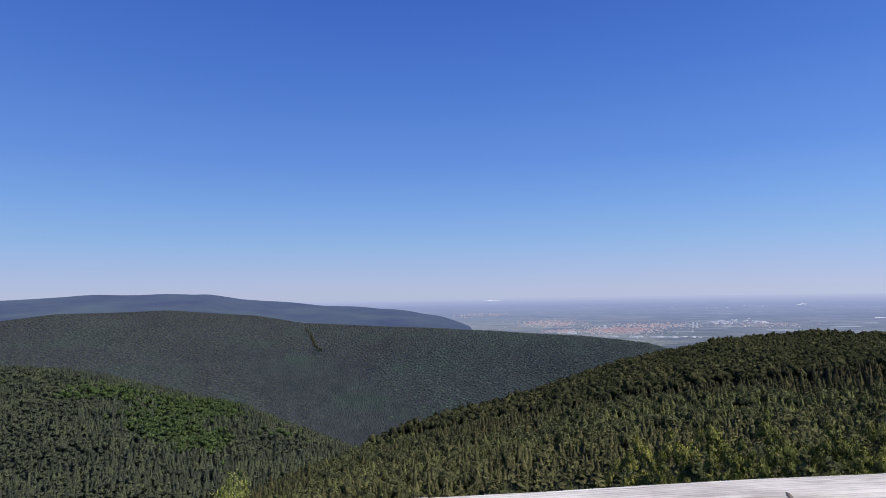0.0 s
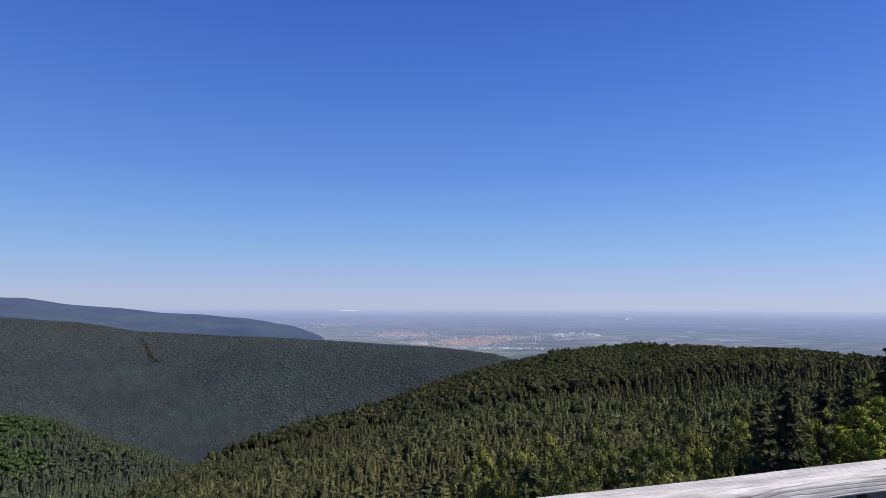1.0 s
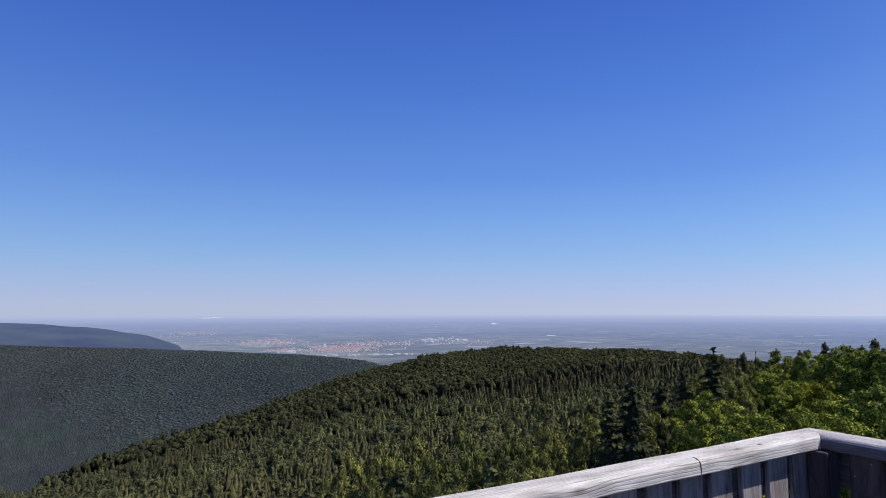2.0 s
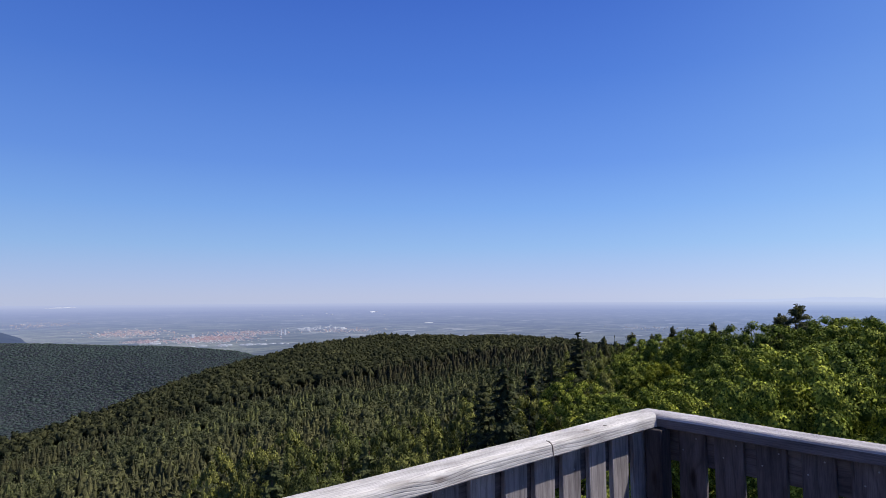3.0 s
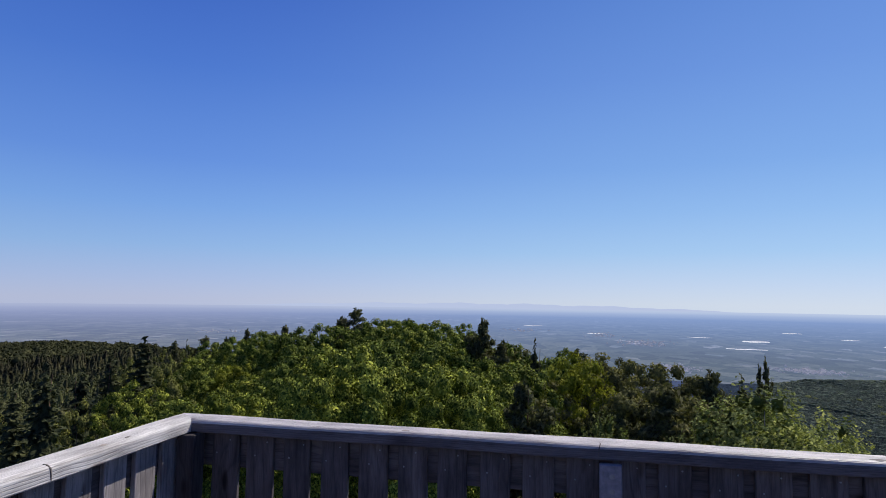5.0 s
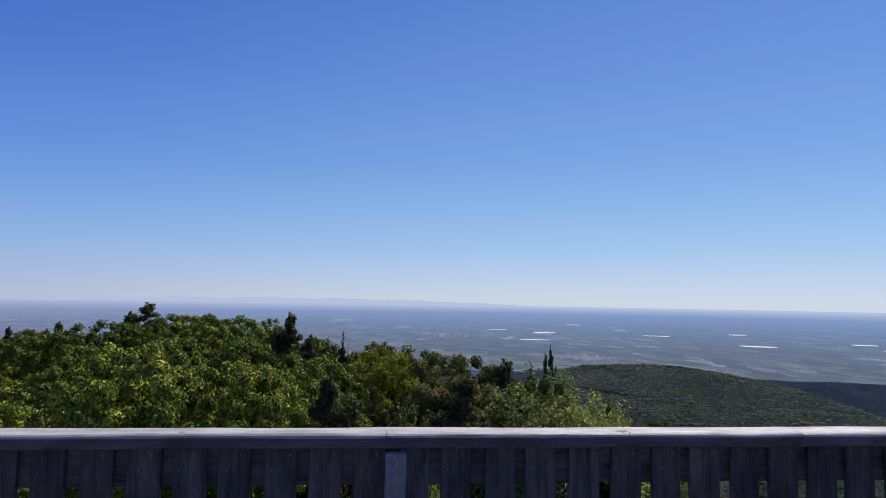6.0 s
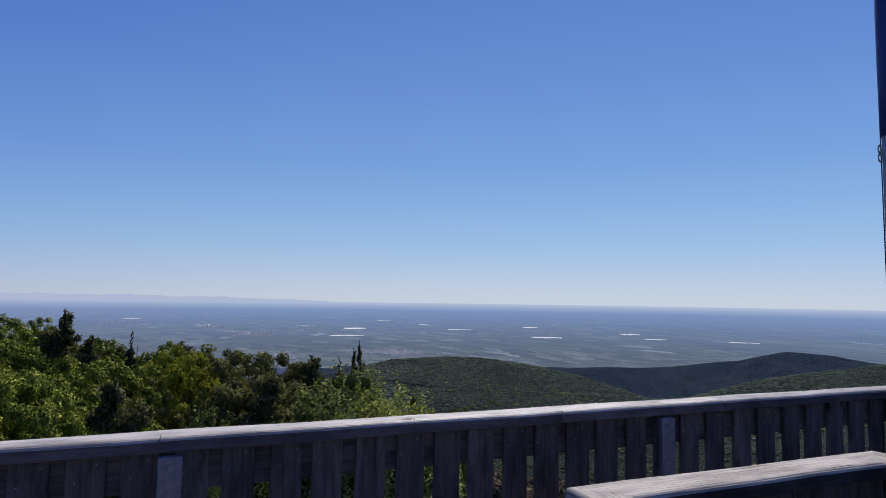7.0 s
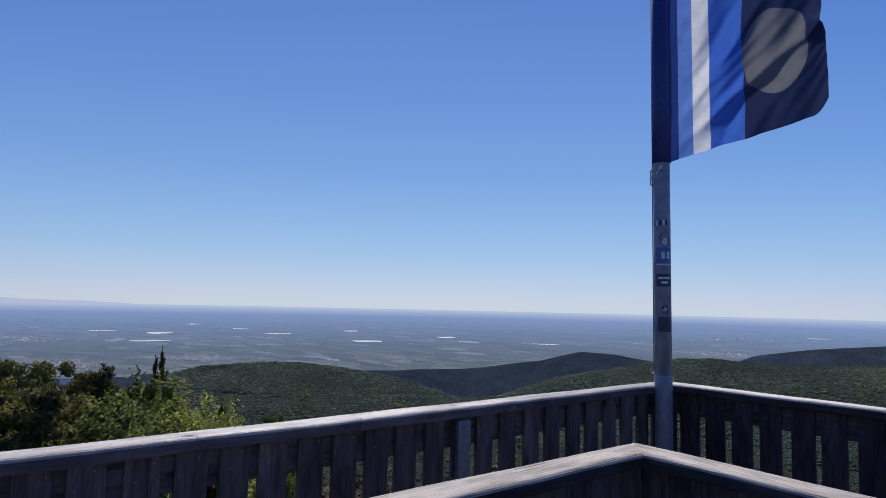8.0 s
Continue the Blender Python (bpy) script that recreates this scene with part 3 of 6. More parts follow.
azs = np.concatenate([np.arange(-45, 170.01, 0.5), np.arange(173, 315, 4.0)])
rads = np.concatenate([np.array([0.5, 6, 12, 18, 25]), np.geomspace(32, 1200, 70), np.geomspace(1240, 6500, 60), np.geomspace(6900, 46000, 30)])
A, R = np.meshgrid(azs, rads, indexing="ij")
Z = ground_height(A, R)
P, _ = settle(A, R, Z)
na, nr = A.shape
idx = np.arange(na * nr).reshape(na, nr)
i0, i1 = idx, np.roll(idx, -1, axis=0)
quads = np.stack([i0[:, :-1], i1[:, :-1], i1[:, 1:], i0[:, 1:]], -1).reshape(-1, 4)[:, ::-1]
zq, rq = Z[:, :-1].ravel(), R[:, :-1].ravel()
mid_r = np.interp((A[:, :-1].ravel() + 180) % 360 - 180, RIDGES[2][:, 0], RIDGES[2][:, 1])
aq = A[:, :-1].ravel()
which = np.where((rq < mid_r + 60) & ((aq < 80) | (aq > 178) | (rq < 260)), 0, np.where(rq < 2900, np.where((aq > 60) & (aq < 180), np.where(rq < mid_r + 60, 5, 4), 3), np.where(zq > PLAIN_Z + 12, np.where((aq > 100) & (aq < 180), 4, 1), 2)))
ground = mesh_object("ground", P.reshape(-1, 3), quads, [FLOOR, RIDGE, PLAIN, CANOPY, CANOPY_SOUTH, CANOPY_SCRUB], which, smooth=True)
tagged(ground, "wooded hills falling to a hazy plain of fields", "ground", kind="structure")
ground.data.uv_layers.new(name="plan")
true_xy = np.stack([np.sin(np.radians(A)) * R, np.cos(np.radians(A)) * R], -1).reshape(-1, 2) / 1000.0
loops = np.empty(len(ground.data.loops), np.int32)
ground.data.loops.foreach_get("vertex_index", loops)
ground.data.uv_layers["plan"].data.foreach_set("uv", true_xy[loops].astype(np.float32).ravel())
ground.data.uv_layers.new(name="round")
turn_log = np.stack([np.radians((A + 180) % 360), np.log(R / 1000.0)], -1).reshape(-1, 2)
ground.data.uv_layers["round"].data.foreach_set("uv", turn_log[loops].astype(np.float32).ravel())

# ---- trees ----
rng = np.random.default_rng(7)


def joined(template_list, places, sizes, spins, pick):
    """One vertex and face array out of many placed copies of small templates (unit height)."""
    vs, fs, base = [], [], 0
    for k, (tv, tf) in enumerate(template_list):
        sel = np.nonzero(pick == k)[0]
        if not len(sel):
            continue
        c, s = np.cos(spins[sel])[:, None], np.sin(spins[sel])[:, None]
        w, h = sizes[sel, 0][:, None], sizes[sel, 1][:, None]
        x = (tv[None, :, 0] * c - tv[None, :, 1] * s) * w
        y = (tv[None, :, 0] * s + tv[None, :, 1] * c) * w
        z = tv[None, :, 2] * h
        v = np.stack([x, y, z], -1) + places[sel][:, None, :]
        f = tf[None] + (np.arange(len(sel)) * len(tv))[:, None, None] + base
        vs.append(v.reshape(-1, 3)), fs.append(f.reshape(-1, tf.shape[1]))
        base += len(sel) * len(tv)
    return np.concatenate(vs), np.concatenate(fs)


def leaf_quads(centres, normals, size, stretch=1.0):
    """Leaf-shaped quads at centres, facing about along normals."""
    n = len(centres)
    nn = normals / (np.linalg.norm(normals, axis=1, keepdims=True) + 1e-9)
    ref = rng.normal(size=(n, 3))
    t = np.cross(nn, ref)
    t /= np.linalg.norm(t, axis=1, keepdims=True) + 1e-9
    b = np.cross(nn, t)
    s = (size * rng.uniform(0.6, 1.35, n))[:, None]
    bend = nn * s * rng.uniform(-0.25, 0.25, (n, 1))
    v = np.stack([centres - t * s * 0.6 * stretch, centres - b * s * 0.42 + bend, centres + t * s * 0.6 * stretch, centres + b * s * 0.42 + bend], 1)
    return v.reshape(-1, 3), np.arange(n * 4).reshape(n, 4)


def sphere_points(n):
    v = rng.normal(size=(n, 3))
    return v / np.linalg.norm(v, axis=1, keepdims=True)


def quad_ball(n):
    """Unit ball of 6 n n quads."""
    key, vs, fs = {}, [], []

    def corner(p):
        p = tuple(round(float(c), 6) for c in p)
        if p not in key:
            key[p] = len(vs)
            vs.append(p)
        return key[p]

    g = np.tan(np.linspace(-1, 1, n + 1) * math.pi / 4)
    for ax in range(3):
        for side in (-1, 1):
            for i in range(n):
                for j in range(n):
                    q = []
                    for u, v in ((i, j), (i + 1, j), (i + 1, j + 1), (i, j + 1)):
                        p = [0.0, 0.0, 0.0]
                        p[ax], p[(ax + 1) % 3], p[(ax + 2) % 3] = side, g[u], g[v]
                        q.append(corner(p))
                    fs.append(q if side > 0 else q[::-1])
    vs = np.array(vs)
    return vs / np.linalg.norm(vs, axis=1, keepdims=True), np.array(fs)


BALLS = {n: quad_ball(n) for n in (1, 2, 3, 4)}


def lump(c, q, n=2, rough=0.22, flat=1.0):
    """The dense uneven inside of a leafy lobe, under its leaves."""
    v, f = BALLS[n]
    v = v @ np.array(Euler(rng.uniform(0, 3, 3)).to_matrix())
    ph = rng.uniform(0, 6, 6)
    swell = np.sin(v[:, 0] * 3.1 + ph[0]) * np.sin(v[:, 1] * 3.3 + ph[1]) + 0.8 * np.sin(v[:, 2] * 5.3 + ph[2]) * np.sin(v[:, 0] * 5.7 + ph[3]) + 0.5 * np.sin(v[:, 1] * 8.0 + ph[4])
    v = v * (1 + rough * swell + rng.normal(0, rough * 0.35, len(v)))[:, None]
    return v * q * np.array((1, 1, flat)) + c, f


def merged(pieces):
    vs, fs, base = [], [], 0
    for v, f in pieces:
        vs.append(v), fs.append(f + base)
        base += len(v)
    return np.concatenate(vs), np.concatenate(fs)


def broad_template(lobes, ball, leaves, leaf):
    """Unit-height round crown of uneven lobes with loose leaf sprays, unit width across; leaf is a share of the height."""
    shape = np.array((0.5, 0.5, 0.3))
    pieces, pts, nrm = [], [], []
    for k in range(lobes):
        if lobes == 1:
            c, q = np.zeros(3), 0.95
        else:
            c = sphere_points(1)[0] * rng.uniform(0.4, 0.62)
            c[2] = abs(c[2]) * 0.9 - 0.1
            q = rng.uniform(0.42, 0.6)
        v, f = lump(c, q, ball, 0.2)
        pieces.append((v * shape, f))
        s = sphere_points(leaves)
        s[:, 2] = np.abs(s[:, 2])
        pts.append((c + s * q * rng.uniform(0.95, 1.2, (leaves, 1))) * shape)
        nrm.append(s + rng.normal(0, 0.4, s.shape))
    if leaves:
        pieces.append(leaf_quads(np.concatenate(pts) * (0.6, 0.6, 1), np.concatenate(nrm), leaf))
        v, f = pieces[-1]
        pieces[-1] = (v / (0.6, 0.6, 1), f)
    v, f = merged(pieces)
    return v + (0, 0, 0.7), f


def conifer_template(tiers, sides, sprays=0, leaf=0.05, taper=0.85):
    """Unit-height conifer of ragged drooping tiers, unit width across; leaf is a share of the height."""
    pieces = []
    for k in range(tiers):
        u0 = k / tiers
        z0, z1 = 0.14 + 0.8 * u0, min(1.0, 0.14 + 0.8 * (u0 + 1.55 / tiers))
        r = 0.5 * (1 - u0) ** taper
        a = math.tau * (np.arange(sides) + rng.uniform(-0.3, 0.3, sides)) / sides + rng.uniform(0, 6)
        ro = r * rng.uniform(0.45, 1.25, sides)
        ri = np.full(sides, 0.22 * r if k < tiers - 1 else 0.012)
        zo = z0 + rng.uniform(-0.035, 0.035, sides) * 4 / tiers
        top = 1.0 if k == tiers - 1 else z1
        v = np.concatenate([np.stack([np.cos(a) * ro, np.sin(a) * ro, zo], -1), np.stack([np.cos(a) * ri, np.sin(a) * ri, 0 * a + top], -1)])
        f = np.array([(i, (i + 1) % sides, sides + (i + 1) % sides, sides + i) for i in range(sides)])
        pieces.append((v, f))
    if sprays:
        u = rng.uniform(0, 1, sprays) ** 1.2
        a = rng.uniform(0, math.tau, sprays)
        rad = 0.5 * ((1 - u) ** taper + 0.03) * rng.uniform(0.6, 1.1, sprays)
        pts = np.stack([np.cos(a) * rad * 0.3, np.sin(a) * rad * 0.3, 0.16 + 0.8 * u], -1)
        nrm = np.stack([np.cos(a), np.sin(a), 1.1 + 0 * a], -1) + rng.normal(0, 0.35, (sprays, 3))
        v, f = leaf_quads(pts, nrm, leaf, 1.3)
        pieces.append((v / (0.3, 0.3, 1), f))
    return merged(pieces)


def scatter(az0, az1, r0, r1, gap):
    """Uneven places on the ground between two azimuths and two distances, about gap metres apart."""
    out_r, out_a = [], []
    r = r0
    while r < r1:
        n = max(1, int(radians(az1 - az0) * r / gap))
        a = az0 + (np.arange(n) + rng.uniform(0, 1, n)) * (az1 - az0) / n
        out_a.append(a), out_r.append(r + rng.uniform(-0.5, 0.5, n) * gap)
        r += gap * 0.95
    return np.concatenate(out_a), np.concatenate(out_r)


def wood(name, label, mat, templates, az, r, widths, heights, sink=0.0):
    z = ground_height(az, r)
    p, k = settle(az, r, z)
    n = len(az)
    h = rng.uniform(*heights, n) * k
    w = rng.uniform(*widths, n) * k
    p[:, 2] -= 0.3 + sink * h
    v, f = joined(templates, p, np.stack([w, h], -1), rng.uniform(0, 6.28, n), rng.integers(0, len(templates), n))
    ob = mesh_object(name, v, f, [mat], smooth=True)
    return tagged(ob, label, "forest", kind="stuff")


spur_crowns = [broad_template(3, 1, 8, 0.08) for _ in range(16)]
far_domes = [broad_template(1, 1, 0, 0.1) for _ in range(12)]
far_cones = [conifer_template(2, 5, 0, 0.1, 0.55) for _ in range(12)]
valley_cones = [conifer_template(3, 6, 8, 0.1, 0.7) for _ in range(12)]
valley_crowns = [broad_template(3, 1, 9, 0.1) for _ in range(12)]
con_low = [conifer_template(4, 6, 12, 0.07, 0.7) for _ in range(12)]
con_wood = [conifer_template(6, 7, 34, 0.05, 0.75) for _ in range(14)]
con_near = [conifer_template(11, 10, 190, 0.055, 0.75) for _ in range(8)]
broad_hill = [broad_template(3, 1, 7, 0.11) for _ in range(14)]
broad_mid = [broad_template(7, 1, 26, 0.06) for _ in range(10)]
broad_near = [broad_template(13, 1, 44, 0.045) for _ in range(8)]


def mix_noise(az, r, size):
    a = np.radians(az)
    return bumps(np.sin(a) * r, np.cos(a) * r, size) + rng.uniform(-0.35, 0.35, len(az))


def spur_reach(az):
    """How far the near slope and the spur run before the side valley opens."""
    return np.where(az < -4, np.interp(az, RIDGES[1][:, 0], RIDGES[1][:, 1]) + 25, 1e4)


# slope below the tower and the spur
def slope_wood(az0, az1, r0, r1, gap, spruces, broads, needles, larches):
    az, r = scatter(az0, az1, r0, r1, gap)
    clear = ((az < 47) | (r > 115)) & (r < spur_reach(az))
    az, r = az[clear], r[clear]
    m = mix_noise(az, r, 34.0)
    wood("spruce_forest", "dense dark green spruces on the slope below the tower", needles, spruces, az[m > 0.02], r[m > 0.02], (4.2, 6.8), (9.0, 15.2))
    wood("larch_forest", "yellowish green larches on the slope below the tower", NEEDLE_LARCH, spruces, az[m < larches], r[m < larches], (4.2, 6.8), (9, 14.5))
    k = (m >= larches) & (m <= 0.02)
    wood("mixed_forest", "round-crowned trees among the conifers on the slope", FOREST_SLOPE, broads, az[k], r[k], (4.6, 7.6), (9, 14))


slope_wood(-42, 62, 78, 150, 3.7, con_near, broad_near, NEEDLE_SPRUCE, -0.3)
slope_wood(-42, 62, 150, 230, 3.5, con_wood, broad_mid, NEEDLE_SPRUCE, -0.4)
slope_wood(-42, 62, 230, 330, 3.6, con_wood, broad_mid, NEEDLE_MID, -0.5)
az, r = scatter(-30, 70, 330, 700, 4.5)
k = r < spur_reach(az)
az, r = az[k], r[k]
m = mix_noise(az, r, 70.0) + np.clip((r - 320) / 90, 0, 1.2)
wood("spur_conifers", "spruce and larch covering the wooded spur", FOREST_MIX, con_low, az[m < 0.25], r[m < 0.25], (5.0, 7.8), (11, 17.0))
wood("spur_broadleaves", "dark round crowns along the top of the spur", FOREST_CROWN, spur_crowns, az[m >= 0.25], r[m >= 0.25], (7.0, 11.0), (14.5, 18.0))
# hill across the side valley: conifers, with a fresh broadleaf wood over its shoulder
az, r = scatter(-45, 0, 270, 1000, 5.4)
k = r > spur_reach(az)
az, r = az[k], r[k]
crest = np.interp(az, RIDGES[2][:, 0], RIDGES[2][:, 1])
fresh = mix_noise(az, r, 60.0) * 0.55 + mix_noise(az, r, 25.0) * 0.5 + 1.0 - np.abs((r / crest - 0.93) / 0.16) - np.abs((az + 16.5) / 9.0) * 0.75
m = mix_noise(az, r, 45.0)
wood("fresh_wood", "light green broadleaf wood on the hill across the valley", FOREST_FRESH, valley_crowns, az[fresh > 0.25], r[fresh > 0.25], (5.5, 9), (10, 15))
k = (fresh <= 0.25) & (m < 0.25)
wood("valley_conifers", "dark conifers on the hill across the valley", FOREST_VALLEY, valley_cones, az[k], r[k], (4.6, 7.0), (10, 16))
k = (fresh <= 0.25) & (m >= 0.25)
wood("valley_broadleaves", "grey-green broadleaf trees on the hill across the valley", FOREST_VALLEY, valley_crowns, az[k], r[k], (4.5, 7.5), (10, 14.5))
# southern hills
az, r = scatter(97, 168, 240, 1060, 6.6)
k = r < np.interp(az, RIDGES[2][:, 0], RIDGES[2][:, 1]) + 25
az, r = az[k], r[k]
crest = np.interp(az, RIDGES[2][:, 0], RIDGES[2][:, 1])
pale = rng.random(len(az)) < np.clip(0.1 + 0.12 * mix_noise(az, r, 55.0), 0.01, 0.3) * (r < 0.88 * crest)
far = r + 70 * mix_noise(az, r, 60.0) > 640
near = (r + 40 * mix_noise(az, r, 40.0) < 420) & (az > 116)
k = ~pale & ~far & ~near
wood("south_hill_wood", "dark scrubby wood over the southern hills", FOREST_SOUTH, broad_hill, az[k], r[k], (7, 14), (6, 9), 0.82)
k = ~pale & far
wood("south_hill_far_wood", "dark wood on the far flanks of the southern hills, painted hazy blue", FOREST_SOUTH_FAR, broad_hill, az[k], r[k], (8, 15), (5.5, 8.5), 0.85)
k = ~pale & near
wood("south_hill_dry_wood", "grey-brown dry wood low on the southern slope", FOREST_ROUND, broad_hill, az[k], r[k], (5, 10), (5.5, 9), 0.7)
wood("south_hill_birches", "pale yellow-green trees scattered over the southern hills", FOREST_SOUTH_LIGHT, broad_hill, az[pale], r[pale], (5, 9), (6, 9.5), 0.66)
# far foothills
az, r = scatter(-45, 27, 1020, 2300, 9.6)
k = r < np.interp(az, RIDGES[3][:, 0], RIDGES[3][:, 1]) + 20
az, r = az[k], r[k]
m = mix_noise(az, r, 160.0) + (r - 1450) / 500
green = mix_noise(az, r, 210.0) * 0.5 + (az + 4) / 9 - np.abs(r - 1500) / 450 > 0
# lighter, bluer copy of the foothill wood where haze lies thicker
wood("foothill_broadleaves", "blue-green stand low on the foothill, lighter with painted haze", FOREST_FOOT_HAZE, far_domes, az[green], r[green], (9, 15), (7.5, 10.5), 0.8)
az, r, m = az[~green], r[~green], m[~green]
wood("foothill_wood", "dark forest over the long foothill, painted hazy blue", FOREST_FOOT, far_domes, az[m > 0], r[m > 0], (10, 16), (7, 10), 0.82)
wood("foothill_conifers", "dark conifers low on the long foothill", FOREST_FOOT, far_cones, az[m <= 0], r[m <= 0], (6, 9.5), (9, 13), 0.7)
# a dark row of trees along a ride on the ridge across the valley
row_az, row_r = [], []
for u in np.linspace(0, 1, 34):
    a_ = -9.4 + 1.3 * u + 0.12 * math.sin(7 * u)
    rr = np.linspace(2150, 1200, 400)
    el = np.degrees(np.arctan((ground_height(np.full(400, a_), rr) - EYE_Z) / rr))
    row_az.append(a_ + rng.normal(0, 0.05)), row_r.append(float(rr[int(np.argmin(np.abs(el - (-3.1 - 2.0 * u))))]))
wood("ride_spruces", "dark row of spruces along a forest ride", FOREST_MIX, con_low, np.array(row_az), np.array(row_r), (4, 6), (7, 12))
# all round
az, r = scatter(-180, 180, 22, 320, 11.0)
k = ((az < -42) | (az > 112)) & ((az < -42) | (r < 270))
near = k & (r < 120)
wood("surrounding_wood", "sunlit dry wood round the tower", FOREST_ROUND, broad_near, az[near], r[near], (6, 9.5), (9, 13))
far = k & (r >= 120)
wood("surrounding_far_wood", "dry wood on the slopes round the tower", FOREST_ROUND, broad_mid, az[far], r[far], (7, 11), (9, 13))


def tube(path, radii, sides):
    vs, fs = [], []
    for i, (p, q) in enumerate(zip(path, radii)):
        for k in range(sides):
            a = math.tau * k / sides
            vs.append((p[0] + math.cos(a) * q, p[1] + math.sin(a) * q, p[2]))
    for i in range(len(path) - 1):
        for k in range(sides):
            a, b = i * sides + k, i * sides + (k + 1) % sides
            fs.append((a, b, b + sides, a + sides))
    return np.array(vs), np.array(fs)


def trunk_and_limbs(height, girth, limbs, low, spread, rise):
    bend = rng.normal(0, 0.012, 2) * height
    path = [(bend[0] * t * t, bend[1] * t * t, height * t) for t in (0, 0.15, 0.35, 0.6, 0.85, 1.0)]
    out = [tube(path, [girth * q for q in (1.25, 1.0, 0.8, 0.5, 0.22, 0.05)], 8)]
    for k in range(limbs):
        t = low + (0.95 - low) * (k + rng.uniform(0, 1)) / limbs
        a = rng.uniform(0, math.tau)
        ln = spread * rng.uniform(0.6, 1.0) * (1.1 - 0.6 * t)
        z0, g = height * t, girth * 0.35 * (1.1 - t)
        p = [(bend[0] * t * t + math.cos(a) * ln * s, bend[1] * t * t + math.sin(a) * ln * s, z0 + rise * ln * s - 0.15 * ln * s * s) for s in (0, 0.35, 0.7, 1.0)]
        out.append(tube(p, (g, g * 0.7, g * 0.4, g * 0.1), 5))
    return merged(out)


def tree(name, label, bark_mat, leaf_mat, trunk, crown):
    t = new(name)
    tagged(t, label, "tree")
    mesh_object("trunk", *trunk, [bark_mat], parent=t, smooth=True)
    mesh_object("crown", crown[0], crown[1], [leaf_mat], parent=t, smooth=True, normals=crown[2] if len(crown) > 2 else None)
    return t


def soft_normals(leaves, outward):
    """Normals of leaf corners, leaning from each leaf towards the swell of its bough."""
    v = leaves.reshape(-1, 4, 3)
    n = np.cross(v[:, 2] - v[:, 0], v[:, 3] - v[:, 1])
    n /= np.linalg.norm(n, axis=1, keepdims=True) + 1e-9
    o = outward / (np.linalg.norm(outward, axis=1, keepdims=True) + 1e-9)
    n *= np.where((n * o).sum(1, keepdims=True) < 0, -1, 1)
    n = 0.7 * n + o
    return np.repeat(n / np.linalg.norm(n, axis=1, keepdims=True), 4, 0)


def facing(v, f, outward):
    """Turn leaf quads so that their fronts face outward."""
    q = v.reshape(-1, 4, 3)
    n = np.cross(q[:, 2] - q[:, 0], q[:, 3] - q[:, 1])
    back = (n * outward).sum(1) < 0
    f = f.copy()
    f[back] = f[back][:, ::-1]
    return v, f


def leafy(pieces, pts, outs, leaf, stretch=1.0, loose=0.42):
    """Dense bodies and their leaves as verts, faces and soft normals."""
    pts, outs = np.concatenate(pts), np.concatenate(outs)
    n = outs / np.linalg.norm(outs, axis=1, keepdims=True) + rng.normal(0, loose, outs.shape)
    v, f = facing(*leaf_quads(pts, n, leaf, stretch), outs)
    nn = [soft_normals(v, outs)]
    for pv, pf, c in pieces:
        d = pv - c
        nn.append(d / (np.linalg.norm(d, axis=1, keepdims=True) + 1e-9))
    v, f = merged([(v, f), *[(pv, pf) for pv, pf, c in pieces]])
    return v, f, np.concatenate(nn)


def round_crown(height, radius, lobes, cover, leaf, base=0.3, lobe=(0.15, 0.27), taper=0.0):
    """Broadleaf crown: lobes spread over an uneven dome, each thick with leaves, dark gaps between."""
    pieces, pts, outs = [], [], []
    hz = height * (1 - base) / 2
    boughs = []
    for i in range(13):
        t, a = 0.97 - 1.25 * i / 12 + rng.normal(0, 0.06), i * 2.39996 + rng.normal(0, 0.3)
        sp = math.sqrt(max(0.0, 1 - t * t))
        boughs.append((math.cos(a) * sp, math.sin(a) * sp, t, rng.uniform(0.86, 1.03)))
    boughs = np.array(boughs)
    for i in range(lobes):
        t = 1 - 1.45 * (i + 0.5) / lobes
        a = i * 2.39996 + rng.normal(0, 0.25)
        s = math.sqrt(max(0.0, 1 - t * t))
        d0 = np.array((math.cos(a) * s, math.sin(a) * s, t))
        turn = np.arccos(np.clip(boughs[:, :3] @ d0, -1, 1))
        near = int(np.argmin(turn))
        reach = boughs[near, 3] * (0.6 + 0.36 * math.sqrt(max(0.0, 1 - (turn[near] / 0.6) ** 2))) + rng.uniform(-0.14, 0.05)
        c = d0 * reach * np.array((radius, radius, hz)) + (0, 0, height - hz * 1.0)
        q = radius * rng.uniform(*lobe)
        pieces.append((*lump(c, q * 0.42, 2, 0.2, 0.85), c))
        n = int(cover * q * q / (leaf * leaf))
        d = sphere_points(n)
        d = np.where(((d * d0).sum(1) < -0.15)[:, None] & (rng.random((n, 1)) < 0.85), -d, d)
        ph = rng.uniform(0, 6, 4)
        wave = 1 + 0.13 * np.sin(d[:, 0] * 6 + ph[0]) * np.sin(d[:, 1] * 6 + ph[1]) + 0.1 * np.sin(d[:, 2] * 11 + ph[2]) * np.sin(d[:, 0] * 11 + ph[3])
        pts.append(c + d * q * (wave * (1.05 - 0.5 * rng.random(n) ** 1.7))[:, None] * np.array((1, 1, 0.88)))
        swell = d0 + 0.8 * (d0 - boughs[near, :3])
        outs.append(d + 0.3 * swell + 0.1 * rng.normal(size=(n, 3)))
    c = np.array((0, 0, height - hz))
    pieces.append((*lump(c, radius * 0.28, 3, 0.06, hz / radius), c))
    v, f, n = leafy(pieces, pts, outs, leaf)
    v[:, 2] *= height / v[:, 2].max()
    if taper:
        v[:, :2] *= (1.2 - taper * np.clip(v[:, 2:] / height, 0, 1) ** 1.3)
    return v, f, n


